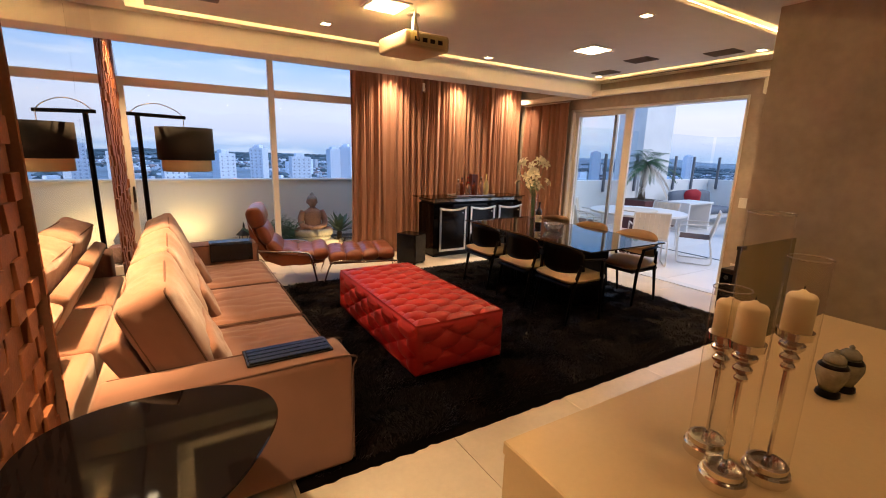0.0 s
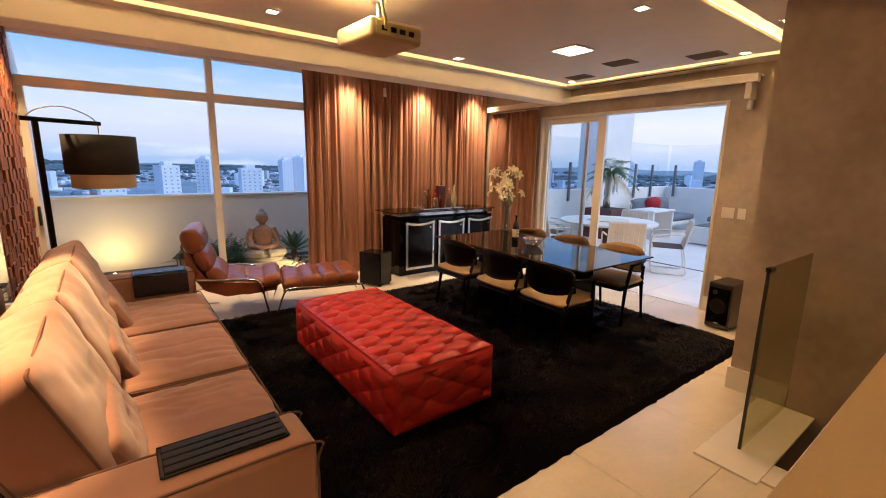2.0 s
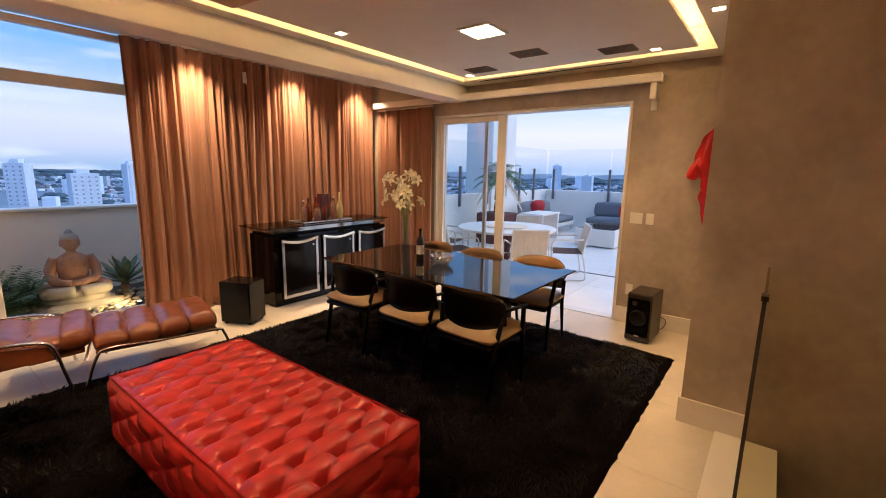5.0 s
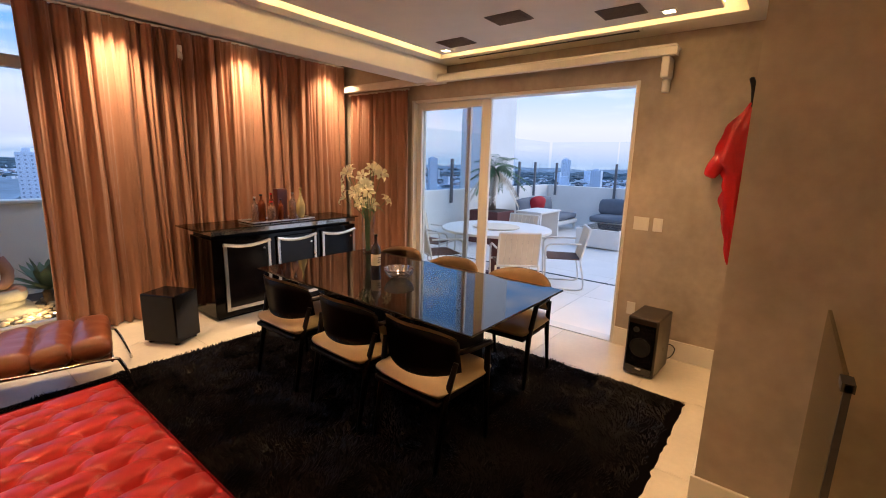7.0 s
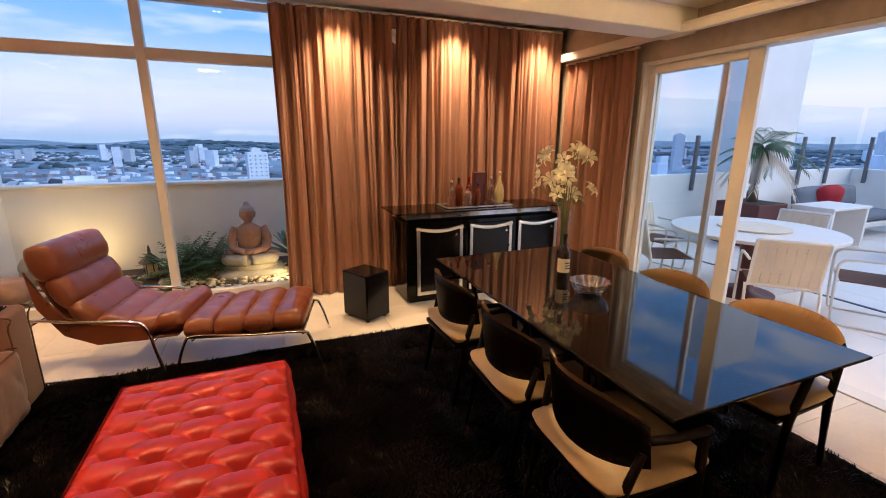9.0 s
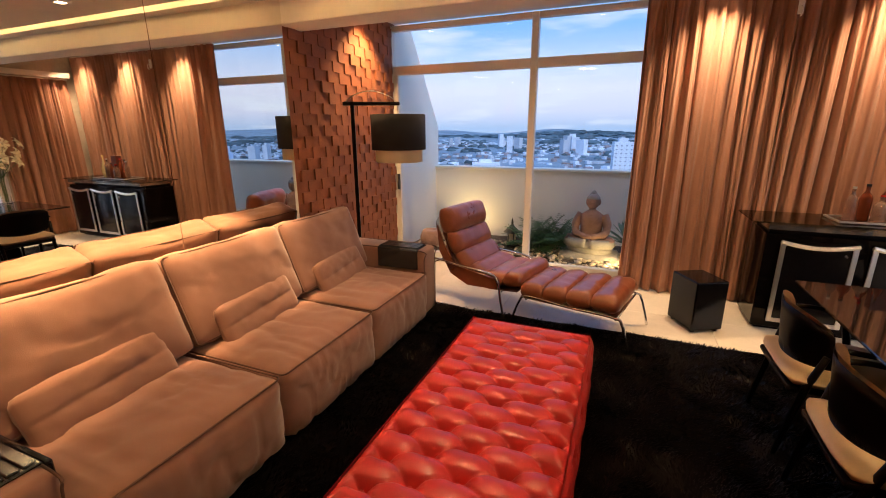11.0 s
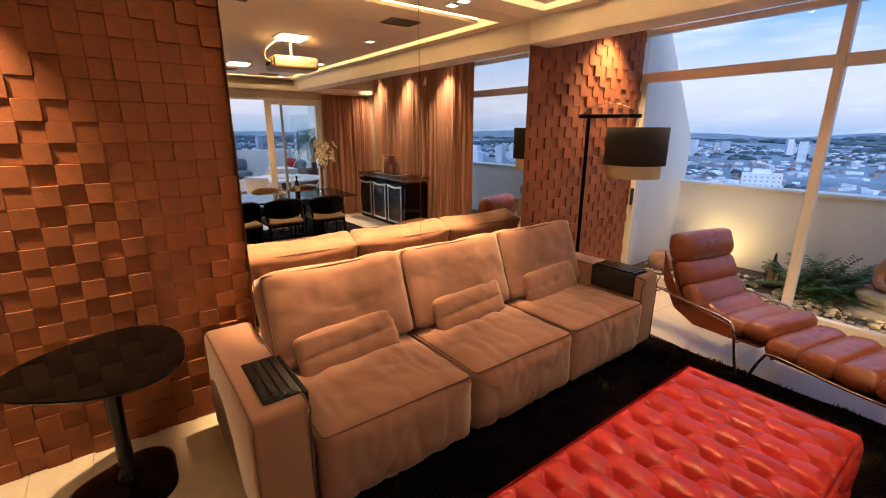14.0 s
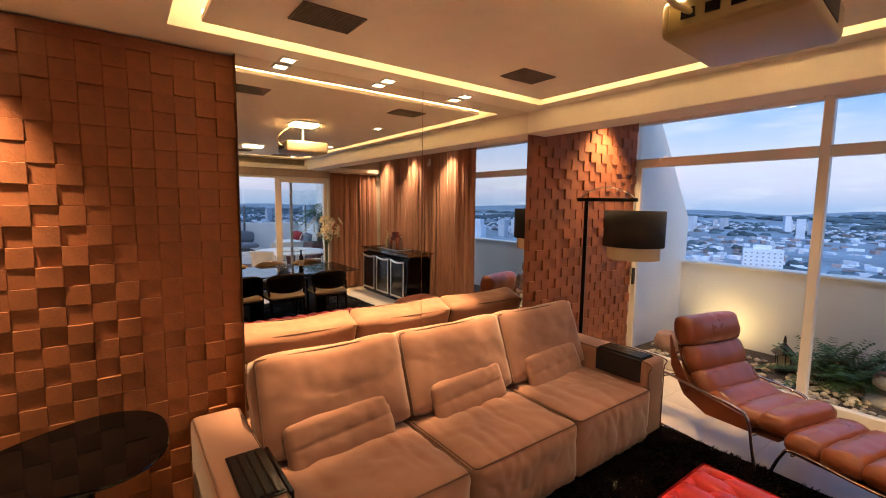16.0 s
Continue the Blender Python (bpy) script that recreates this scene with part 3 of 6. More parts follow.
def ottoman():
    x0, x1, y0, y1, zt = 1.64, 2.42, 2.92, 4.60, 0.435
    t = thing("tufted_ottoman", "long red leather button-tufted ottoman on the rug", "ottoman")
    cx, cy = (x0 + x1) / 2, (y0 + y1) / 2
    sa, sb = 0.158, 0.0825
    tx, ty = cx + 0.02, cy - 0.06
    bm = bmesh.new()
    na, nb, nz = 104, 224, 56

    def fade(d, w=0.05):
        return min(1.0, max(0.0, d / w)) ** 0.5

    def top(u, v):
        x, y = x0 + (x1 - x0) * u, y0 + (y1 - y0) * v
        e = min(x - x0, x1 - x, y - y0, y1 - y)
        return Vector((x, y, zt - 0.032 - 0.022 * fade(e) + fade(e) * tufted(x - tx, y - ty, sa, sb, 0.050)))

    def side_x(sign):
        xx = x1 if sign > 0 else x0
        def f(u, v):
            y, z = y0 + (y1 - y0) * u, 0.03 + (zt - 0.043) * v
            e = min(y - y0, y1 - y, z - 0.03, zt - 0.032 - z)
            return Vector((xx + sign * fade(e) * (0.006 + tufted(z - zt, y - ty, sb, sb * 1.9, 0.018)), y, z))
        return f

    def side_y(sign):
        yy = y1 if sign > 0 else y0
        def f(u, v):
            x, z = x0 + (x1 - x0) * u, 0.03 + (zt - 0.043) * v
            e = min(x - x0, x1 - x, z - 0.03, zt - 0.032 - z)
            return Vector((x, yy + sign * fade(e) * (0.006 + tufted(x - tx, z - zt, sa, sb, 0.018)), z))
        return f

    grid(bm, na, nb, top)
    for s in (-1, 1):
        grid(bm, nb, nz, side_x(s))
        grid(bm, na, nz, side_y(s))
    bmesh.ops.remove_doubles(bm, verts=bm.verts, dist=0.0015)
    part("upholstery", bm, RED, t, smooth=True)
    part("plinth", boxed(x0 + 0.02, x1 - 0.02, y0 + 0.02, y1 - 0.02, 0.012, 0.035), BLACKWOOD, t)
    button = lathe([(0.001, 0.004), (0.006, 0.003), (0.009, 0.0), (0.009, -0.006)], 8)
    ob = part("button", button, RED, t, smooth=True)
    mesh = ob.data
    first = True
    for i in range(-8, 9):
        for j in range(-24, 25):
            if (i + j) % 2:
                continue
            bx, by = tx + i * sa, ty + j * sb
            if x0 + 0.05 < bx < x1 - 0.05 and y0 + 0.05 < by < y1 - 0.05:
                if first:
                    ob.location = (bx, by, zt - 0.043)
                    first = False
                else:
                    o = new("button", mesh)
                    o.parent, o.location = t, (bx, by, zt - 0.043)


ottoman()

# ---- sofa ----
def rounded_rect(cx, cy, hx, hy, r, steps=4):
    pts = []
    for qx, qy, a0 in ((1, 1, 0), (-1, 1, 90), (-1, -1, 180), (1, -1, 270)):
        for s in range(steps + 1):
            a = radians(a0 + 90 * s / steps)
            pts.append((cx + qx * (hx - r) + r * math.cos(a), cy + qy * (hy - r) + r * math.sin(a)))
    return pts


def crumple(bm, amount, fx, fy, fz, seed, sag=0.0, span=1.0):
    """Soft folds of slack cloth: rounded valleys along stretched noise, and a little sag of the top edge."""
    bm.normal_update()
    for v in bm.verts:
        p = v.co
        warp = 0.35 * noise.noise(Vector((p.x * 5 + seed, p.y * 5, p.z * 5)))
        fold = 1 - abs(noise.noise(Vector((p.x * fx + seed + warp, p.y * fy + warp, p.z * fz + seed * 0.7)))) * 2.2
        weak = 0.5 + 0.5 * noise.noise(Vector((p.x * 3 + seed * 2, p.y * 3, p.z * 3)))
        v.co = p - v.normal * amount * max(0.0, fold) ** 3 * weak
        if sag and p.z > 0:
            v.co.z -= sag * math.cos(math.pi * min(1.0, abs(p.y) / span)) * 0.5 + sag * 0.3 * noise.noise(Vector((p.y * 6, seed, 0)))
    return bm


def sofa():
    t = thing("sofa", "three-seat taupe linen sofa with piped loose cushions before the mirror", "sofa")
    part("base", boxed(-0.06, 0.90, 2.52, 5.28, 0.03, 0.16, 0.02), SOFA, t)
    for y0, y1 in ((2.28, 2.54), (5.26, 5.52)):
        arm = part("arm", boxed(-0.09, 0.955, y0, y1, 0.03, 0.645, 0.035, 4), SOFA, t, smooth=True)
        for yy in (y0 + 0.012, y1 - 0.012):
            part("piping", tube(curve_points([(-0.05, yy, 0.638), (0.4, yy, 0.64), (0.93, yy, 0.638), (0.953, yy, 0.55), (0.953, yy, 0.30), (0.953, yy, 0.06)], 5), 0.005, 6), PIPING, arm, smooth=True)
    for k, y in enumerate((3.01, 3.92, 4.82)):
        w = 0.905
        part("rear_ledge", boxed(-0.17, 0.22, y - w / 2 + 0.006, y + w / 2 - 0.006, 0.16, 0.43, 0.03, 3), SOFA, t, smooth=True)
        part("back_support", turned(boxed(-0.05, 0.05, -0.40, 0.40, -0.20, 0.20, 0.03, 3), pose(0.04, y, 0.585, 0, -26, 0)), SOFA, t, smooth=True)
        seat = part("seat_cushion", turned(crumple(cushion(0.80, w, 0.42, 0.10, 0.04, 40, 0.006, k * 3.1), 0.022, 1.6, 9.0, 3.0, 3.0 + k * 5.3), pose(0.595, y, 0.245)), SOFA, t, smooth=True)
        loop = [(xx, yy, 0.447 + 0.003 * math.sin(9 * xx + 7 * yy)) for xx, yy in rounded_rect(0.595, y, 0.392, w / 2 - 0.008, 0.03)]
        part("piping", tube(loop, 0.005, 6, close=True), PIPING, seat, smooth=True)
        m = pose(0.19, y, 0.708, 0, -21, 0)
        back = part("back_cushion", turned(crumple(cushion(0.235, w - 0.005, 0.545, 0.16, 0.028, 36, 0.007, 7 + k * 2.3), 0.007, 2.0, 2.2, 5.0, 11.0 + k * 4.1, 0.018, w / 2), m), SOFA, t, smooth=True)
        for sx in (0.095, -0.095):
            loop = [m @ Vector((sx + 0.01 * math.sin(12 * yy), yy, zz)) for yy, zz in rounded_rect(0.0, 0.0, w / 2 - 0.006, 0.264, 0.02)]
            part("piping", tube(loop, 0.0055, 6, close=True), PIPING, back, smooth=True)
        m = pose(0.375, y + (-0.02, 0.02, 0.02)[k], 0.545, 3, -24, 3)
        bm = crumple(cushion(0.085, 0.64, 0.265, 0.18, 0.022, 30, 0.006, 20 + k), 0.005, 4.0, 9.0, 5.0, 31.0 + k * 3.7)
        for v in bm.verts:
            v.co.x -= (0.003 * math.exp(-(v.co.z / 0.012) ** 2) + 0.009 * sum(math.exp(-((v.co.z / 0.03) ** 2 + ((v.co.y - d) / 0.035) ** 2)) for d in (-0.16, 0.0, 0.16))) * (v.co.x > 0)
        part("lumbar_cushion", turned(bm, m), SOFA, t, "small tufted lumbar cushion", smooth=True)
    return t


sofa()


def arm_tray(y, inner, x0, x1, label):
    """A tray lying on the arm with one flap hanging over the arm's inner side."""
    t = thing("arm_tray", label, "arm tray", "sofa arm trays")
    part("plate", boxed(x0, x1, y - 0.085, y + 0.085, 0.646, 0.658, 0.004, 1), BLUETRAY, t)
    a, b = sorted((inner, inner + (0.012 if inner > y else -0.012)))
    part("flap", boxed(x0, x1, a, b, 0.47, 0.64, 0.004, 1), BLUETRAY, t)
    part("fold", tube([(x0 + 0.002, inner, 0.641), (x1 - 0.002, inner, 0.641)], 0.012, 8), BLUETRAY, t, smooth=True)
    for k in range(4):
        part("slat", boxed(x0 + 0.012, x1 - 0.012, y - 0.078 + k * 0.040, y - 0.078 + k * 0.040 + 0.034, 0.658, 0.665, 0.003, 1), BLUETRAY, t)


arm_tray(2.445, 2.545, 0.48, 0.88, "dark slatted tray folded over the sofa arm")
arm_tray(5.355, 5.255, 0.50, 0.90, "dark slatted tray folded over the far sofa arm")

# ---- side table ----
def trefoil(r, lobe, n=60, turn=0.0):
    return [(r * (1 + lobe * math.cos(3 * (a := 2 * math.pi * i / n))) * math.cos(a + turn), r * (1 + lobe * math.cos(3 * a)) * math.sin(a + turn)) for i in range(n)]


def plate(outline, layers, bm=None):
    """A solid from one outline at (scale, height) layers."""
    bm = bm or bmesh.new()
    rings = [[bm.verts.new((x * s, y * s, z)) for x, y in outline] for s, z in layers]
    n = len(outline)
    for a, b in zip(rings, rings[1:]):
        for i in range(n):
            bm.faces.new((a[i], a[(i + 1) % n], b[(i + 1) % n], b[i]))
    bm.faces.new(rings[0][::-1])
    bm.faces.new(rings[-1])
    return bm


st = thing("side_table", "glossy black tulip side table with a rounded triangular top", "side table", m=pose(0.15, 1.83, 0))
part("tabletop", plate(trefoil(0.365, 0.08, turn=0.5), [(0.90, 0.688), (0.985, 0.699), (1.0, 0.707), (0.99, 0.714), (0.0, 0.714)]), TABLEBLACK, st, smooth=False)
part("stem", lathe([(0.075, 0.03), (0.05, 0.06), (0.036, 0.12), (0.033, 0.34), (0.038, 0.55), (0.055, 0.66), (0.08, 0.69)], 28), TULIPBLACK, st, smooth=True)
part("base", plate(trefoil(0.235, 0.12, turn=0.5), [(1.0, 0.0), (1.0, 0.012), (0.9, 0.024), (0.5, 0.034), (0.2, 0.05)]), TULIPBLACK, st, smooth=True)

# ---- floor lamp ----
fl = thing("floor_lamp", "black arc-arm floor lamp with a two-tone drum shade", "floor lamp", m=pose(0.0, 5.72, 0, 0, 0, 27))
part("base_plate", lathe([(0.15, 0.0), (0.15, 0.02), (0.14, 0.028), (0.03, 0.03)], 36), BLACKWOOD, fl)
part("pole", boxed(-0.018, 0.018, -0.018, 0.018, 0.028, 1.925, 0.004, 1), BLACKWOOD, fl)
part("arm", boxed(-0.09, 0.46, -0.02, 0.02, 1.90, 1.935, 0.005, 1), BLACKWOOD, fl)
part("arch_wire", tube(curve_points([(-0.06, 0, 1.935), (0.03, 0, 2.0), (0.18, 0, 2.035), (0.33, 0, 2.0), (0.43, 0, 1.93), (0.44, 0, 1.82)], 6), 0.005, 6), SILVER, fl, "thin bent wire", smooth=True)
def drum(r0, r1, z0, z1, n=40):
    bm = bmesh.new()
    rings = [[bm.verts.new((r * math.cos(2 * math.pi * i / n), r * math.sin(2 * math.pi * i / n), z)) for i in range(n)] for r, z in ((r0, z0), (r1, z1), (r1 - 0.006, z1), (r0 - 0.006, z0))]
    for k in range(4):
        a, b = rings[k], rings[(k + 1) % 4]
        for i in range(n):
            bm.faces.new((a[i], a[(i + 1) % n], b[(i + 1) % n], b[i]))
    return bm
shade = part("shade", turned(drum(0.27, 0.27, 1.48, 1.815), pose(0.44, 0, 0)), SHADE, fl, "black outer drum", smooth=True)
part("inner_shade", turned(drum(0.235, 0.235, 1.36, 1.80), pose(0.44, 0, 0)), CREAMSHADE, fl, "cream inner drum", smooth=True)
part("spider", boxed(0.18, 0.70, -0.006, 0.006, 1.80, 1.81), SILVER, fl)
part("bulb", lathe([(0.001, 1.58), (0.03, 1.60), (0.035, 1.63), (0.02, 1.68), (0.015, 1.80)], 14, at=(0.44, 0, 0)), WHITEPLASTIC, fl, smooth=True)

# ---- lounge chair with footrest ----
def roll(length, width, thick, m, parent, seed, name="cushion_roll"):
    bm = bmesh.new()
    around, along = 22, 18

    def place(u, v):
        a = 2 * math.pi * u
        w = 2 * v - 1
        end = max(0.0, 1 - abs(w) ** 7) ** 0.5
        ca, sa = math.cos(a), math.sin(a)
        px = math.copysign(abs(ca) ** 0.75, ca) * length / 2 * (0.80 + 0.20 * end)
        pz = math.copysign(abs(sa) ** 0.75, sa) * thick / 2 * (0.35 + 0.65 * end)
        f = 0.010 * noise.noise(Vector((px * 16 + seed, w * 5, pz * 16))) + 0.006 * noise.noise(Vector((px * 30, w * 13 + seed, pz * 30)))
        return Vector((px * (1 + f * 6), w * width / 2, pz * (1 + f * 9)))

    grid(bm, around, along, place)
    bmesh.ops.remove_doubles(bm, verts=bm.verts, dist=0.0004)
    bmesh.ops.holes_fill(bm, edges=bm.edges, sides=60)
    return part(name, turned(bm, m), BROWNLEATHER, parent, smooth=True)


lounge = thing("lounge_chair", "cognac leather lounge chair with chrome frame by the window", "lounge chair", m=pose(1.02, 5.98, 0, 0, 0, -13))
for k, (x, z, ry, ln, th) in enumerate(((0.05, 0.84, 76, 0.23, 0.16), (0.13, 0.635, 66, 0.21, 0.12), (0.24, 0.475, 48, 0.20, 0.12), (0.40, 0.385, 16, 0.21, 0.12), (0.59, 0.365, -2, 0.21, 0.12), (0.76, 0.385, -10, 0.18, 0.13))):
    roll(ln * 1.1, 0.66, th * 1.25, pose(x, 0, z, 0, ry, 0), lounge, k * 2.0 + 1, "headrest" if k == 0 else "cushion_roll")
shell = bmesh.new()
prof = [Vector(p) for p in ((-0.02, 0.88), (0.03, 0.70), (0.09, 0.54), (0.20, 0.38), (0.34, 0.30), (0.52, 0.275), (0.80, 0.30))]
for k, (a, b) in enumerate(zip(prof, prof[1:])):
    shell.faces.new([shell.verts.new((p.x, s * 0.29, p.y)) for p, s in ((a, -1), (b, -1), (b, 1), (a, 1))])
bmesh.ops.remove_doubles(shell, verts=shell.verts, dist=0.001)
bmesh.ops.solidify(shell, geom=list(shell.faces), thickness=0.018)
part("sling_shell", shell, BROWNLEATHER, lounge, smooth=True)
for s in (-1, 1):
    y = s * 0.36
    wing = bmesh.new()
    rim = ((-0.03, 0.80), (0.05, 0.62), (0.15, 0.475), (0.30, 0.42), (0.62, 0.385), (0.64, 0.29), (0.32, 0.27), (0.13, 0.35), (0.0, 0.55))
    side = [[wing.verts.new((px, s * 0.335 + o, pz)) for px, pz in rim] for o in (-0.008, 0.008)]
    wing.faces.new(side[0])
    wing.faces.new(side[1][::-1])
    for q in range(len(rim)):
        r = (q + 1) % len(rim)
        wing.faces.new((side[0][q], side[0][r], side[1][r], side[1][q]))
    part("side_wing", wing, BROWNLEATHER, lounge)
    part("frame_tube", tube(curve_points([(-0.22, y, 0.015), (-0.16, y, 0.20), (-0.10, y, 0.44), (-0.04, y, 0.475), (0.25, y, 0.45), (0.55, y, 0.43), (0.64, y, 0.38), (0.68, y, 0.20), (0.72, y, 0.012)], 6), 0.012, 8), CHROME, lounge, smooth=True)
    part("floor_tube", tube([(-0.22, y, 0.013), (0.20, y * 0.9, 0.013)], 0.009, 8), CHROME, lounge, smooth=True)
part("cross_tube", tube([(-0.12, -0.335, 0.40), (-0.12, 0.335, 0.40)], 0.010, 8), CHROME, lounge, smooth=True)
part("cross_tube", tube([(0.655, -0.335, 0.27), (0.655, 0.335, 0.27)], 0.010, 8), CHROME, lounge, smooth=True)

foot = thing("lounge_footrest", "cognac leather rolled footrest on chrome legs", "footrest", m=pose(2.26, 5.66, 0, 0, 0, -13))
for k in range(4):
    roll(0.225, 0.66, 0.17, pose(-0.32 + k * 0.20, 0, 0.335 + 0.008 * k, 0, -4, 0), foot, 30 + k * 2.0)
part("sling_shell", boxed(-0.42, 0.38, -0.28, 0.28, 0.255, 0.275, 0.006, 1), BROWNLEATHER, foot)
for s in (-1, 1):
    y = s * 0.325
    part("frame_tube", tube(curve_points([(-0.50, y, 0.012), (-0.42, y, 0.24), (-0.34, y, 0.30), (0.0, y, 0.285), (0.36, y, 0.285), (0.43, y, 0.24), (0.50, y, 0.012)], 6), 0.011, 8), CHROME, foot, smooth=True)
for x in (-0.36, 0.38):
    part("cross_tube", tube([(x, -0.325, 0.27), (x, 0.325, 0.27)], 0.009, 8), CHROME, foot, smooth=True)

# ---- curtains ----
def curtain_sheet(length, height, folds, depth, seed, flare=0.0):
    bm = bmesh.new()
    n = int(length / 0.009)
    rows = 26

    def place(u, v):
        s = u * length
        ph = 2 * math.pi * folds * (u + 0.012 * math.sin(9 * u + seed) + 0.006 * noise.noise(Vector((u * 40, seed, 0))))
        a = depth * (0.55 + 0.45 * noise.noise(Vector((u * 14, seed, 3)))) * (0.75 + 0.35 * (1 - v))
        w = a * math.sin(ph) + 0.35 * a * math.sin(2.3 * ph + seed) + 0.02 * noise.noise(Vector((u * 7, v * 2.2, seed)))
        w += 0.012 * math.sin(3.7 * ph + 2.0 * noise.noise(Vector((u * 9, v * 1.4, seed + 8)))) + 0.03 * max(0.0, 0.16 - v) / 0.16 * noise.noise(Vector((u * 26, v * 9, seed + 2)))
        return Vector((s + 0.01 * math.sin(ph * 0.5 + 4 * v) + flare * (1 - v) ** 2 * (u - 0.5), w, height * v))

    return grid(bm, n, rows, place)


def curtain(name, length, height, folds, m, seed, label):
    t = thing(name, label, "curtain", "brown curtains", m)
    ob = part("drape", curtain_sheet(length, height, folds, 0.062, seed, 0.06), CURTAIN, t, smooth=True)
    mod = ob.modifiers.new("thick", "SOLIDIFY")
    mod.thickness = 0.004
    hem = tube([(0.0, 0, height + 0.01), (length, 0, height + 0.01)], 0.012, 8)
    part("curtain_rail", hem, FRAME, t)
    return t


curtain("curtain", 1.16, 2.82, 11, pose(2.57, 6.80, 0.012), 1.0, "floor-length brown velvet curtain gathered by the window")
curtain("curtain", 2.06, 2.82, 19, pose(3.72, 6.79, 0.012), 4.0, "floor-length brown velvet curtain behind the sideboard")
curtain("curtain", 1.08, 2.46, 10, pose(5.775, 5.58, 0.012, 0, 0, 90), 7.0, "brown velvet curtain drawn aside at the terrace door")

track = thing("curtain_track", "white boxed curtain track above the terrace door", "curtain track")
part("rail", boxed(5.68, 5.74, 2.70, 6.66, 2.50, 2.56, 0.004, 1), FRAME, track)
part("top_board", boxed(5.68, 5.86, 2.70, 6.66, 2.56, 2.58, 0.004, 1), FRAME, track)
br = part("end_bracket", boxed(5.70, 5.86, 2.74, 2.80, 2.34, 2.50, 0.006, 1), WHITEPLASTIC, track, "white motor bracket")
part("motor", lathe([(0.028, 0.0), (0.03, 0.01), (0.03, 0.09), (0.02, 0.10)], 14, at=(5.80, 2.77, 2.24)), WHITEPLASTIC, br, smooth=True)
part("end_cap", boxed(5.675, 5.745, 2.69, 2.70, 2.495, 2.565), WHITEPLASTIC, track)

hook = thing("curtain_hook", "small white wall hook between the curtains", "hook", "", pose(3.70, 6.66, 2.62))
part("plate", boxed(-0.02, 0.02, 0.0, 0.02, -0.06, 0.06, 0.004, 1), WHITEPLASTIC, hook)
part("stem", tube(curve_points([(0, 0.0, 0.0), (0, -0.03, -0.02), (0, -0.035, -0.06), (0, -0.02, -0.08)], 4), 0.006, 6), WHITEPLASTIC, hook, smooth=True)

# ---- projector ----
pr = thing("projector", "champagne-coloured ceiling-mounted video projector", "projector", m=pose(2.01, 3.74, 2.40, 0, 0, 4))
body = part("body", boxed(-0.20, 0.20, -0.23, 0.23, 0.0, 0.125, 0.025, 3), BEIGEPLASTIC, pr, smooth=True)
part("back_panel", boxed(-0.17, 0.17, -0.238, -0.228, 0.02, 0.105, 0.004, 1), GOLDPLASTIC, body)
for k in range(4):
    part("socket", boxed(-0.13 + k * 0.07, -0.09 + k * 0.07, -0.243, -0.237, 0.045, 0.075), BLACKPLASTIC, body)
part("vent", boxed(0.197, 0.203, -0.12, 0.10, 0.03, 0.10), BLACKPLASTIC, body)
part("lens", lathe([(0.045, 0), (0.045, 0.03), (0.035, 0.035), (0.03, 0.02)], 20, turned(bmesh.new(), pose(0, 0, 0)), at=(0.09, 0.0, 0.02)), BLACKPLASTIC, body)
part("mount_plate", boxed(-0.09, 0.09, -0.09, 0.09, 0.125, 0.14, 0.004, 1), SILVER, pr)
part("mount_pole", lathe([(0.018, 0.14), (0.018, 0.28), (0.05, 0.285), (0.05, 0.30)], 16), SILVER, pr)
part("cable", tube(curve_points([(-0.10, -0.235, 0.06), (-0.14, -0.30, 0.09), (-0.16, -0.29, 0.17), (-0.09, -0.17, 0.27), (-0.04, -0.08, 0.298)], 7), 0.010, 8), GOLDPLASTIC, pr, "looped pale cable", smooth=True)

# ---- dining set ----
def dining_table():
    x0, x1, y0, y1 = 3.57, 4.74, 3.05, 5.19
    t = thing("dining_table", "black glass-topped dining table on dark pedestals", "dining table")
    part("tabletop", boxed(x0, x1, y0, y1, 0.735, 0.75, 0.004, 1), BLACKGLOSS, t, "polished black glass top")
    part("apron", boxed(x0 + 0.22, x1 - 0.22, y0 + 0.3, y1 - 0.3, 0.69, 0.735, 0.004, 1), BLACKWOOD, t)
    for yy in (3.62, 4.62):
        part("pedestal", boxed(3.87, 4.44, yy - 0.10, yy + 0.10, 0.03, 0.69, 0.012, 2), BLACKWOOD, t)


dining_table()


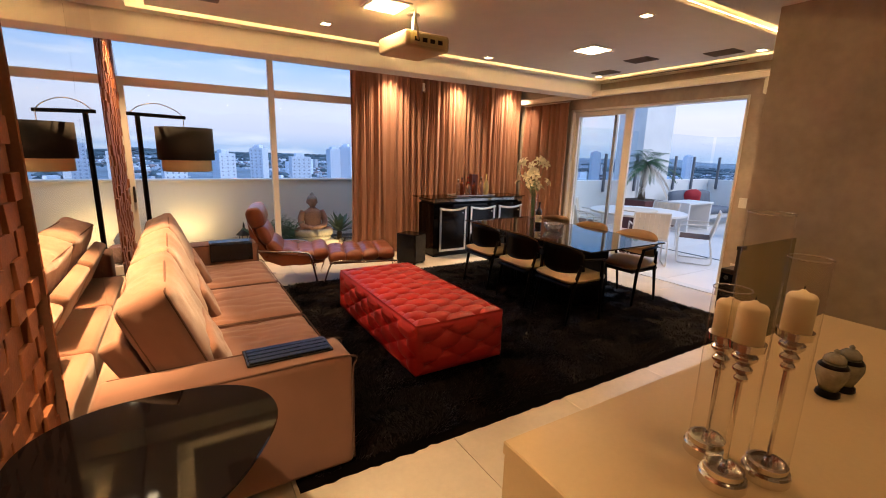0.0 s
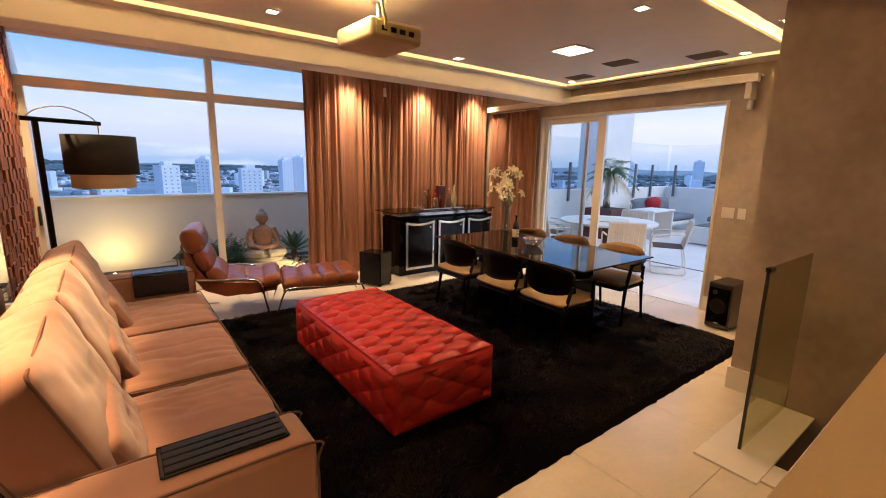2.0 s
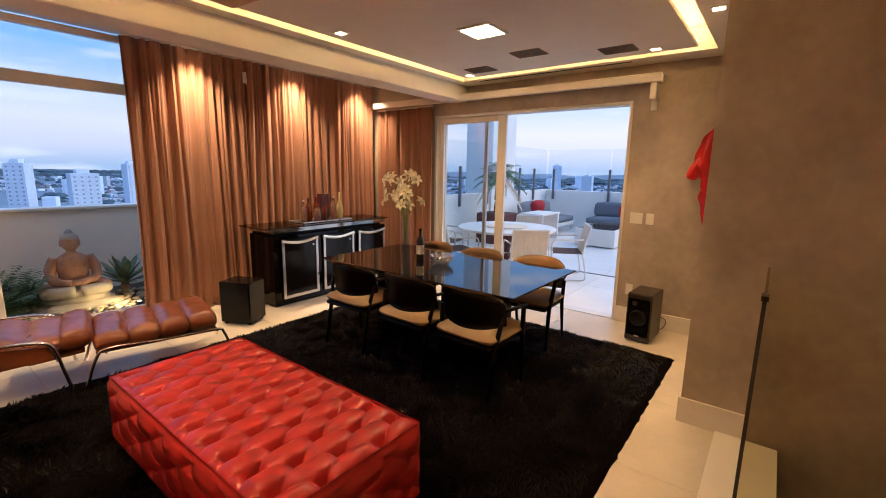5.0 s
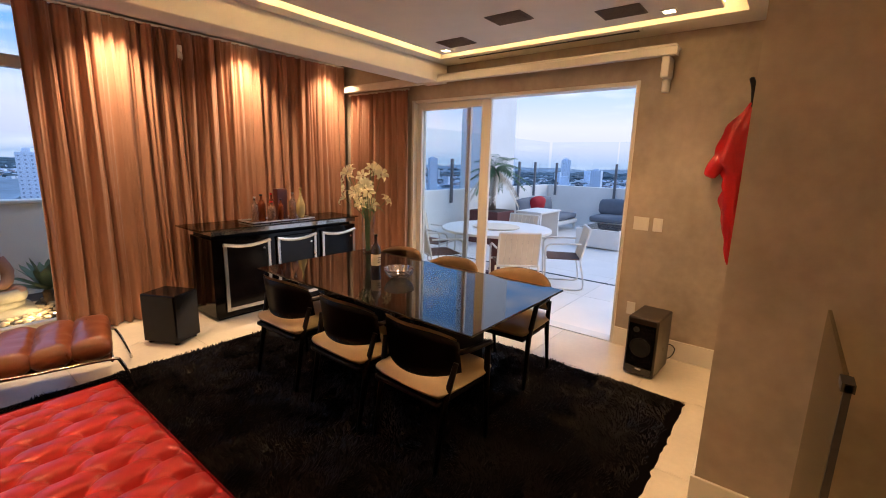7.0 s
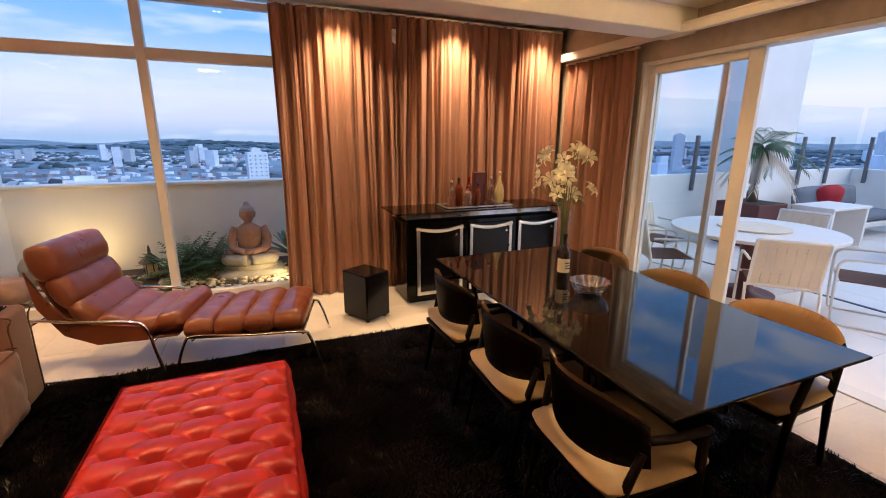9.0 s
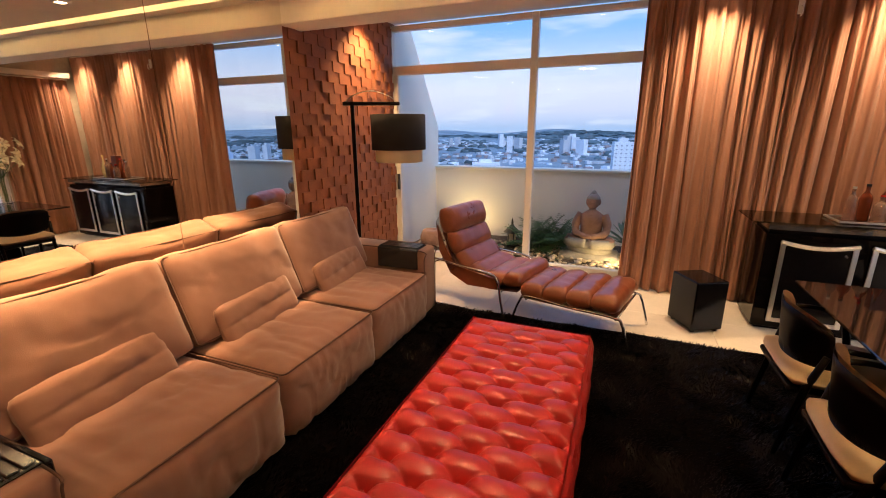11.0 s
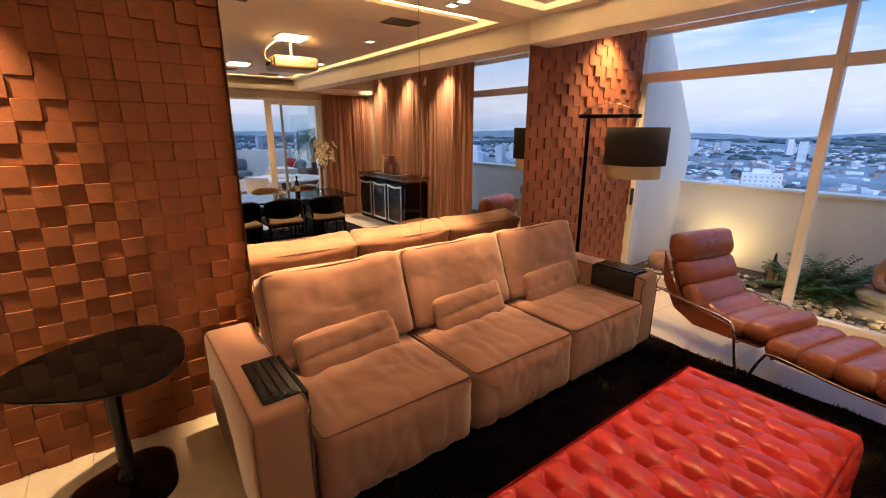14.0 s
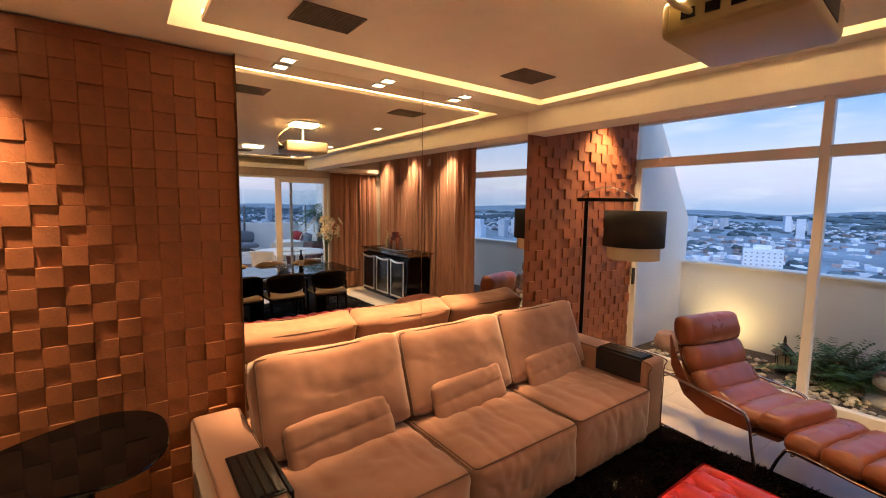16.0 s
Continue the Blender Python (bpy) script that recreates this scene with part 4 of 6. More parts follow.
def dining_chair():
    """Low curved-back armchair; its front looks along +x."""
    t = thing("dining_chair", "dark wood dining armchair with cream seat and curved tan-lined back", "chair", "dining chairs")
    part("seat", turned(cushion(0.50, 0.50, 0.075, 0.30, 0.03, 8, 0.003, 2), pose(0.02, 0, 0.445)), CREAMLEATHER, t, "cream leather seat pad", smooth=True)
    part("seat_frame", boxed(-0.23, 0.25, -0.235, 0.235, 0.375, 0.408, 0.012, 2), BLACKWOOD, t)
    back, pad = bmesh.new(), bmesh.new()

    def arc(u, v, off):
        a = (u - 0.5) * radians(100)
        r = 0.355 + off
        e = abs(u - 0.5) * 2
        h0, h1 = 0.495 + 0.045 * e ** 2, 0.772 - 0.06 * e ** 3
        return Vector((0.150 - r * math.cos(a) - 0.03 * v, r * math.sin(a), h0 + (h1 - h0) * v))

    grid(back, 20, 5, lambda u, v: arc(u, v, 0.0))
    bmesh.ops.solidify(back, geom=list(back.faces), thickness=-0.016)
    part("backrest", back, BLACKWOOD, t, "bent dark wood back shell", smooth=True)
    grid(pad, 20, 5, lambda u, v: arc(0.02 + 0.96 * u, 0.05 + 1.02 * v, -0.022 + 0.018 * (abs(2 * v - 1) ** 4)))
    bmesh.ops.solidify(pad, geom=list(pad.faces), thickness=0.028)
    part("back_pad", pad, TANLEATHER, t, "tan leather inner back pad", smooth=True)
    for s in (-1, 1):
        part("armrest", tube(curve_points([(-0.10, s * 0.268, 0.655), (-0.02, s * 0.285, 0.655), (0.08, s * 0.284, 0.648), (0.17, s * 0.277, 0.64)], 5), [0.020] * 16, 8, flat=0.6), BLACKWOOD, t, smooth=True)
        part("leg", tube([(0.15, s * 0.274, 0.642), (0.19, s * 0.25, 0.40), (0.215, s * 0.245, 0.0)], [0.017, 0.019, 0.012], 8), BLACKWOOD, t, smooth=True)
        part("leg", tube([(-0.115, s * 0.262, 0.60), (-0.16, s * 0.235, 0.40), (-0.23, s * 0.235, 0.0)], [0.015, 0.019, 0.012], 8), BLACKWOOD, t, smooth=True)
    for o in t.children:
        o.data.transform(Matrix.Diagonal((1, 1.03, 1, 1)))
    return t


first_chair = dining_chair()
first_chair.matrix_basis = pose(3.60, 4.63, 0.02, 0, 0, 1)
for x, y, r in ((3.60, 3.95, -1), (3.61, 3.345, -2), (4.65, 4.72, 180), (4.64, 4.08, 179), (4.67, 3.44, 182)):
    copy_thing(first_chair, pose(x, y, 0.02, 0, 0, r))

# ---- sideboard ----
sb = thing("sideboard", "black lacquer bar sideboard with silver-framed doors and glass top", "sideboard")
X0, X1, Y0, Y1 = 3.62, 5.42, 6.14, 6.66
part("body", boxed(X0 + 0.02, X1, Y0 + 0.03, Y1, 0.03, 0.84, 0.004, 1), TABLEBLACK, sb)
part("plinth", boxed(X0 + 0.06, X1 - 0.04, Y0 + 0.07, Y1 - 0.02, 0.0, 0.03), BLACKWOOD, sb)
part("upper_band", boxed(X0 + 0.02, X1, Y0 + 0.02, Y1, 0.875, 0.925, 0.003, 1), BANDGLASS, sb, "dark mirrored upper band")
part("shelf_gap", boxed(X0 + 0.05, X1 - 0.03, Y0 + 0.10, Y1 - 0.02, 0.84, 0.875), BLACKWOOD, sb)
part("glass_top", boxed(X0 - 0.10, X1 + 0.02, Y0 - 0.02, Y1 + 0.01, 0.93, 0.945, 0.003, 1), SMOKED, sb, "smoked glass top")
for k in range(3):
    a = X0 + 0.12 + k * 0.58
    b = a + 0.50
    d = part("door", boxed(a, b, Y0 + 0.012, Y0 + 0.028, 0.09, 0.80, 0.004, 1), TULIPBLACK, sb)
    fr = bmesh.new()
    box(fr, a, a + 0.035, Y0 + 0.0, Y0 + 0.012, 0.09, 0.765, 0.003, 1)
    box(fr, b - 0.035, b, Y0 + 0.0, Y0 + 0.012, 0.09, 0.765, 0.003, 1)
    box(fr, a + 0.035, b - 0.035, Y0 + 0.0, Y0 + 0.012, 0.09, 0.125, 0.003, 1)
    n = 12
    pts = [(a + (b - a) * i / n, Y0 + 0.006, 0.783 - 0.035 * math.sin(math.pi * i / n)) for i in range(n + 1)]
    tube(pts, 0.018, 6, fr, flat=1.0)
    part("door_frame", fr, SILVER, d, "brushed silver frame")
    part("knob", lathe([(0.012, 0), (0.015, 0.008), (0.010, 0.016)], 12, at=(0, 0, 0)), CHROME, d).matrix_basis = pose(b - 0.07, Y0 + 0.012, 0.70, 90, 0, 0)

tray = thing("serving_tray", "glass serving tray with chrome edge on the sideboard", "tray")
part("plate", boxed(4.10, 4.86, 6.22, 6.54, 0.9455, 0.953, 0.003, 1), CLEAR, tray)
tb = bmesh.new()
for a, b, c, d in ((4.10, 4.86, 6.22, 6.23), (4.10, 4.86, 6.53, 6.54), (4.10, 4.11, 6.23, 6.53), (4.85, 4.86, 6.23, 6.53)):
    box(tb, a, b, c, d, 0.953, 0.966)
part("rim", tb, SILVER, tray)


def bottle(x, y, z, h, r, mat, label, cap, shoulder=0.62, tag=True):
    t = thing("bottle", label, "bottle", "bottles on the tray" if tag else "", pose(x, y, z))
    part("glass", lathe([(r * 0.9, 0), (r, 0.01), (r, h * shoulder), (r * 0.75, h * (shoulder + 0.09)), (r * 0.34, h * (shoulder + 0.17)), (r * 0.32, h * 0.93), (r * 0.36, h * 0.94)], 18), mat, t, smooth=True)
    part("cap", lathe([(r * 0.38, h * 0.935), (r * 0.38, h), (r * 0.2, h)], 14), cap, t)
    return t


for x, y, h, r, mt, lb, cp in ((4.20, 6.36, 0.27, 0.036, PINKBOTTLE, "clear liquor bottle with pale cap on the tray", SILVER), (4.30, 6.40, 0.29, 0.042, AMBERLIQUOR, "amber liquor bottle on the tray", BLACKPLASTIC),
                               (4.36, 6.30, 0.22, 0.045, PINKBOTTLE, "squat pink liquor bottle on the tray", REDGLAZE), (4.43, 6.42, 0.30, 0.036, AMBERLIQUOR, "reddish liquor bottle on the tray", REDGLAZE),
                               (4.48, 6.31, 0.24, 0.034, AMBERLIQUOR, "small amber bottle on the tray", BLACKPLASTIC), (4.66, 6.36, 0.30, 0.040, PINKBOTTLE, "tall clear liquor bottle on the tray", SILVER)):
    bottle(x, y, 0.953, h, r, mt, lb, cp)
gb = thing("gold_bottle", "rounded gold glass bottle on the tray", "bottle", "", pose(4.78, 6.38, 0.953))
part("glass", lathe([(0.03, 0), (0.045, 0.02), (0.058, 0.08), (0.056, 0.14), (0.035, 0.21), (0.015, 0.26), (0.013, 0.32)], 18, squash=(1, 0.6)), GOLDBOTTLE, gb, smooth=True)
part("cap", lathe([(0.016, 0.32), (0.016, 0.345), (0.01, 0.35)], 12), GOLDBOTTLE, gb)
part("carton", boxed(-0.06, 0.06, -0.045, 0.045, 0, 0.34, 0.002, 1), REDBOX, thing("gift_carton", "dark red upright bottle carton on the tray", "carton", "", pose(4.56, 6.45, 0.953)))

# ---- things on the table ----
wb2 = bottle(4.15, 4.40, 0.75, 0.31, 0.038, WINE, "dark wine bottle with cream label on the table", WINE, 0.60, False)
part("label", lathe([(0.0388, 0.06), (0.0388, 0.15)], 18), LABEL, wb2, "cream paper label with text bars")
for k in range(3):
    part("label_bar", boxed(-0.018, 0.018, -0.0405, -0.0388, 0.085 + 0.018 * k, 0.091 + 0.018 * k), BLACKPLASTIC, wb2)

bowl = thing("crystal_bowl", "round cut-crystal bowl on the black table", "bowl", "", pose(4.13, 4.12, 0.75))
bb2 = bmesh.new()
nb = 48
prof = ((0.055, 0.0), (0.07, 0.008), (0.10, 0.045), (0.116, 0.085), (0.110, 0.085), (0.094, 0.047), (0.064, 0.018), (0.001, 0.016))
rings = []
for r, z in prof:
    rings.append([bb2.verts.new(((r + (0.005 if i % 4 < 2 else -0.003) * (z > 0.01)) * math.cos(2 * math.pi * i / nb), (r + (0.005 if i % 4 < 2 else -0.003) * (z > 0.01)) * math.sin(2 * math.pi * i / nb), z)) for i in range(nb)])
for a, b in zip(rings, rings[1:]):
    for i in range(nb):
        bb2.faces.new((a[i], a[(i + 1) % nb], b[(i + 1) % nb], b[i]))
bb2.faces.new(rings[0][::-1])
part("cut_glass", bb2, CRYSTAL, bowl)


def lilies(x, y, z):
    t = thing("lily_vase", "tall clear vase of ivory lilies on the dining table", "flower vase", "", pose(x, y, z))
    part("vase", drum(0.05, 0.062, 0.006, 0.36), CLEAR, t, smooth=True)
    part("vase_foot", lathe([(0.052, 0), (0.052, 0.006), (0.04, 0.007)], 24), CLEAR, t)
    r = random.Random(11)
    for k in range(19):
        a, sp = r.uniform(0, 6.28), r.uniform(0.04, 0.24)
        h = r.uniform(0.46, 0.86) - sp * 0.4
        tip = Vector((sp * math.cos(a), sp * math.sin(a), h))
        part("flower_stem", tube(curve_points([(0.02 * math.cos(a), 0.02 * math.sin(a), 0.02), (0.03 * math.cos(a), 0.03 * math.sin(a), 0.33), tip * 0.9 + Vector((0, 0, 0.02)), tip], 4), 0.003, 5), STEM, t)
        face = Vector((math.cos(a), math.sin(a), r.uniform(-0.1, 0.7))).normalized()
        q = face.to_track_quat("Z", "Y").to_matrix().to_4x4()
        fb = bmesh.new()
        size = r.uniform(0.065, 0.10)
        for p in range(6):
            turn = Matrix.Rotation(2 * math.pi * p / 6 + 0.3 * k, 4, "Z")
            petal = bmesh.new()
            grid(petal, 3, 6, lambda u, v: Vector(((u - 0.5) * 0.5 * size * math.sin(math.pi * min(0.96, 0.08 + v * 0.9)) , 0.012 + size * (v ** 0.9) * 0.85, size * (0.75 * v - 0.75 * v ** 3.2) + 0.02 * abs(u - 0.5))))
            petal.transform(Matrix.Translation(tip) @ q @ turn)
            me2 = bpy.data.meshes.new("tmp")
            petal.to_mesh(me2)
            petal.free()
            fb.from_mesh(me2)
            bpy.data.meshes.remove(me2)
        part("blossom", fb, PETAL, t, "open ivory lily", smooth=True)
    for k in range(9):
        a = r.uniform(0, 6.28)
        h = r.uniform(0.38, 0.62)
        lf = bmesh.new()
        grid(lf, 2, 6, lambda u, v: Vector(((0.03 + 0.14 * v) * math.cos(a) - (u - 0.5) * 0.03 * math.sin(math.pi * (0.1 + 0.85 * v)) * math.sin(a), (0.03 + 0.14 * v) * math.sin(a) + (u - 0.5) * 0.03 * math.sin(math.pi * (0.1 + 0.85 * v)) * math.cos(a), h + 0.10 * v - 0.14 * v * v)))
        part("leaf", lf, STEM, t, smooth=True)


lilies(4.62, 5.02, 0.75)

# ---- black subwoofer by the curtain and floor speaker ----
sw = thing("subwoofer", "glossy black cube subwoofer on the floor by the curtain", "subwoofer", m=pose(3.20, 6.06, 0, 0, 0, 28))
part("cabinet", boxed(-0.14, 0.14, -0.17, 0.17, 0.02, 0.45, 0.012, 3), TULIPBLACK, sw)
for sx in (-0.10, 0.10):
    for sy in (-0.13, 0.13):
        part("foot", lathe([(0.02, 0), (0.022, 0.02)], 12, at=(sx, sy, 0)), BLACKPLASTIC, sw)

sp = thing("floor_speaker", "black two-way loudspeaker on the tile floor by the terrace door", "loudspeaker", m=pose(5.57, 2.60, 0, 0, 0, -3))
part("cabinet", boxed(-0.27, 0.11, -0.115, 0.115, 0.012, 0.485, 0.014, 3), SPEAKERBROWN, sp)
part("baffle", boxed(-0.276, -0.270, -0.10, 0.10, 0.03, 0.435), BLACKGLOSS, sp)
part("woofer", turned(lathe([(0.075, 0.0), (0.078, 0.008), (0.068, 0.010), (0.05, -0.012), (0.02, -0.02), (0.018, -0.008), (0.001, -0.003)], 28), pose(-0.278, 0, 0.25, 0, -90, 0)), BLACKPLASTIC, sp, "round cone", smooth=True)
part("port", turned(lathe([(0.022, 0.0), (0.024, 0.004), (0.018, 0.002), (0.017, -0.01)], 20), pose(-0.278, 0.04, 0.39, 0, -90, 0)), DARKMETAL, sp, smooth=True)
part("badge", boxed(-0.279, -0.276, -0.02, 0.02, 0.062, 0.072), SILVER, sp)
part("cable", tube(curve_points([(0.105, -0.03, 0.12), (0.22, -0.09, 0.15), (0.27, -0.13, 0.10), (0.25, -0.10, 0.02), (0.20, -0.02, 0.008)], 6), 0.004, 6), BLACKPLASTIC, sp, smooth=True)
for sx in (-0.22, 0.07):
    for sy in (-0.09, 0.09):
        part("foot", lathe([(0.012, 0), (0.014, 0.012)], 10, at=(sx, sy, 0)), BLACKPLASTIC, sp)


def wall_plate(y, z, w, keys, label):
    t = thing("wall_switch", label, "switch", "wall switches")
    part("plate", boxed(5.85, 5.86, y - w / 2, y + w / 2, z - 0.058, z + 0.058, 0.003, 2), WHITEPLASTIC, t)
    for k in range(keys):
        c = y - w / 2 + (k + 0.5) * w / keys
        part("key", boxed(5.846, 5.85, c - 0.013, c + 0.013, z - 0.03, z + 0.03, 0.002, 1), WHITEPLASTIC, t)


wall_plate(2.85, 1.156, 0.125, 3, "white triple light switch on the plaster wall")
wall_plate(2.715, 1.156, 0.075, 2, "white double light switch on the plaster wall")
wall_plate(2.855, 0.377, 0.07, 1, "white power socket on the plaster wall")

# red hanging sculpture
rs = bmesh.new()
spine = curve_points([(2.165, 2.11, 0.025), (2.195, 2.0, 0.075), (2.235, 1.86, 0.10), (2.25, 1.72, 0.125), (2.235, 1.63, 0.10), (2.215, 1.5, 0.075), (2.215, 1.35, 0.066), (2.21, 1.2, 0.05), (2.19, 1.05, 0.032), (2.16, 0.9, 0.008)], 6)
rings = []
for k, p in enumerate(spine):
    ring = []
    for q in range(14):
        a = 2 * math.pi * q / 14
        fold = (0.12 + p.z) * (0.16 * noise.noise(Vector((p.y * 9, math.cos(a) * 2, math.sin(a) * 2))) + 0.22 * noise.noise(Vector((p.y * 2.5, math.cos(a) * 3.2, math.sin(a) * 3.2))))
        ring.append(rs.verts.new((5.80 - (0.5 * p.z + fold) * math.sin(a), p.x + (0.85 * p.z + fold) * math.cos(a), p.y + 0.02 * math.cos(a))))
    rings.append(ring)
for a, b in zip(rings, rings[1:]):
    for q in range(14):
        rs.faces.new((a[q], a[(q + 1) % 14], b[(q + 1) % 14], b[q]))
rs.faces.new(rings[0])
rs.faces.new(rings[-1])
sculpt = thing("wall_sculpture", "glossy red mask-like hanging wall sculpture", "sculpture")
part("figure", rs, REDGLAZE, sculpt, smooth=True)
part("wing", turned(cushion(0.05, 0.10, 0.22, 0.2, 0.02, 6, 0.01, 3), pose(5.80, 2.335, 1.68, 24, 0, 0)), REDGLAZE, sculpt, smooth=True)
part("hook", tube(curve_points([(5.80, 2.165, 2.09), (5.81, 2.17, 2.17), (5.815, 2.18, 2.24), (5.84, 2.20, 2.30)], 5), 0.018, 8), BLACKWOOD, sculpt, "dark curved stem", smooth=True)
part("hook", tube(curve_points([(5.84, 2.075, 1.9), (5.84, 2.07, 1.5), (5.84, 2.065, 1.0)], 5), 0.012, 8), BLACKWOOD, sculpt, smooth=True)

# ---- console with candle holders ----
cn = thing("console_counter", "long cream lacquered console counter at the room's edge", "console")
part("top", boxed(0.97, 3.04, -0.30, 1.15, 0.84, 0.88, 0.004, 1), COUNTER, cn)
part("body", boxed(0.975, 3.035, -0.295, 1.145, 0.0, 0.84), COUNTER, cn)

sbm = box(boxed(3.0, 4.034, 1.50, 1.82, 0.001, 0.014, 0.002, 1), 3.045, 3.25, -2.2, 1.498, 0.001, 0.014, 0.002, 1)
structure("stair_border", sbm, BASE, "pale polished stone border along the stair opening")
gg = thing("glass_guard", "frameless tinted glass stair guard panel with dark edge", "glass guard", kind="structure")
part("pane", boxed(3.255, 4.034, 1.664, 1.676, 0.014, 1.105), TINTED, gg)
part("edge_strip", boxed(3.243, 3.255, 1.662, 1.678, 0.014, 1.105), DARKMETAL, gg, "dark polished edge")
part("clamp", boxed(3.243, 3.31, 1.656, 1.684, 1.085, 1.108), DARKMETAL, gg)


def candle_holder(x, y, h, tall):
    t = thing("hurricane_candle_holder", "tall glass hurricane on chrome base with ivory candle", "candle holder", "hurricane candle holders", pose(x, y, 0.88))
    part("base", lathe([(0.049, 0), (0.051, 0.003), (0.051, 0.024), (0.048, 0.028), (0.043, 0.0285), (0.043, 0.044), (0.040, 0.046), (0.034, 0.0465), (0.033, 0.034), (0.012, 0.034), (0.008, 0.050), (0.005, 0.056)], 40), CHROME, t, "polished chrome foot")
    part("stem", lathe([(0.0055, 0.05), (0.0050, h * 0.3), (0.006, h - 0.085), (0.014, h - 0.078), (0.014, h - 0.073), (0.009, h - 0.066), (0.019, h - 0.056), (0.019, h - 0.050), (0.012, h - 0.042), (0.025, h - 0.026), (0.025, h - 0.020), (0.018, h - 0.012), (0.032, h - 0.004), (0.032, h)], 28), CHROME, t)
    part("cup", drum(0.034, 0.036, h - 0.004, h + 0.014, 32), CHROME, t)
    part("candle", lathe([(0.029, h), (0.0295, h + 0.01), (0.029, h + 0.090), (0.024, h + 0.098), (0.010, h + 0.102), (0.004, h + 0.108)], 28), WAX, t, "ivory pillar candle", smooth=True)
    part("wick", tube([(0, 0, h + 0.10), (0.002, 0, h + 0.116)], 0.0012, 5), BLACKPLASTIC, t)
    n = 40
    cyl = bmesh.new()
    low, high = [[cyl.verts.new((0.041 * math.cos(2 * math.pi * i / n), 0.041 * math.sin(2 * math.pi * i / n), z)) for i in range(n)] for z in (0.046, tall)]
    for i in range(n):
        cyl.faces.new((low[i], low[(i + 1) % n], high[(i + 1) % n], high[i]))
    part("cylinder", cyl, CLEAR, t, "clear glass cylinder", smooth=True)
    part("cylinder_rim", tube([(0.041 * math.cos(2 * math.pi * i / n), 0.041 * math.sin(2 * math.pi * i / n), tall) for i in range(n)], 0.0016, 6, close=True), CRYSTAL, t, smooth=True)


for x, y, h, tall in ((1.41, 0.858, 0.318, 0.447), (1.328, 0.775, 0.348, 0.645), (1.443, 0.733, 0.368, 0.547)):
    candle_holder(x, y, h, tall)


def urn(x, y):
    t = thing("ginger_jar", "small crackled grey-green lidded porcelain jar on the console", "jar", "porcelain jars", pose(x, y, 0.88))
    part("foot", lathe([(0.030, 0), (0.034, 0.005), (0.032, 0.018), (0.025, 0.024)], 24), BLACKWOOD, t, "dark wooden foot", smooth=True)
    part("body", lathe([(0.025, 0.024), (0.034, 0.048), (0.044, 0.080), (0.043, 0.100), (0.032, 0.115), (0.024, 0.119)], 28), PORCELAIN, t, smooth=True)
    part("collar", lathe([(0.0405, 0.104), (0.0415, 0.106), (0.033, 0.1165), (0.031, 0.1155)], 28), BLACKWOOD, t, "dark painted shoulder band", smooth=True)
    part("lid", lathe([(0.027, 0.119), (0.031, 0.123), (0.029, 0.134), (0.018, 0.146), (0.006, 0.150), (0.008, 0.157), (0.004, 0.163), (0.001, 0.165)], 24), PORCELAIN, t, smooth=True)


urn(2.06, 0.812)
urn(2.15, 0.800)

# ---- garden strip outside the window ----
structure("garden_bed", boxed(-0.45, 5.9, 7.12, 8.4, -0.15, 0.06), SOIL, "dark soil bed of the narrow balcony garden")
structure("garden_parapet", boxed(-0.45, 6.0, 8.4, 8.56, -0.15, 1.08, 0.01, 1), WHITE_WALL, "white-painted balcony parapet wall")
structure("parapet_cap", boxed(-0.45, 6.0, 8.37, 8.59, 1.08, 1.115, 0.006, 1), WHITE_WALL, "white parapet coping")
sw_bm = bmesh.new()
outline = ((7.12, -0.15), (8.5, -0.15), (8.5, 1.70), (7.55, 3.0), (7.12, 3.4))
a = [sw_bm.verts.new((-0.45, y, z)) for y, z in outline]
b = [sw_bm.verts.new((-0.28, y, z)) for y, z in outline]
sw_bm.faces.new(a)
sw_bm.faces.new(b[::-1])
for i in range(5):
    sw_bm.faces.new((a[i], b[i], b[(i + 1) % 5], a[(i + 1) % 5]))
structure("sloped_wall", sw_bm, WHITE_WALL, "white side wall with a sloping top edge")

rng = random.Random(8)
pb = bmesh.new()
for i in range(700):
    x, y = rng.uniform(-0.2, 3.2), rng.uniform(7.14, 8.0)
    if x < 1.2 and rng.random() < 0.5:
        continue
    s = rng.uniform(0.018, 0.042)
    made = bmesh.ops.create_icosphere(pb, subdivisions=1, radius=s)["verts"]
    sq, rot = rng.uniform(0.4, 0.7), rng.uniform(0, 6.28)
    for v in made:
        v.co = Vector((v.co.x * math.cos(rot) * 1.25 - v.co.y * math.sin(rot) + x, v.co.x * math.sin(rot) * 1.25 + v.co.y * math.cos(rot) + y, v.co.z * sq + 0.06 + s * sq * 0.6 + 0.02 * rng.random()))
pebbles = link("pebbles", pb, PEBBLE, True)
tagged(pebbles, "rounded pale river pebbles over the garden bed", "pebbles", "", "stuff")


def ball(bm, c, r, sub=2):
    made = bmesh.ops.create_icosphere(bm, subdivisions=sub, radius=1.0)["verts"]
    for v in made:
        v.co = Vector((c[0] + v.co.x * r[0], c[1] + v.co.y * r[1], c[2] + v.co.z * r[2]))


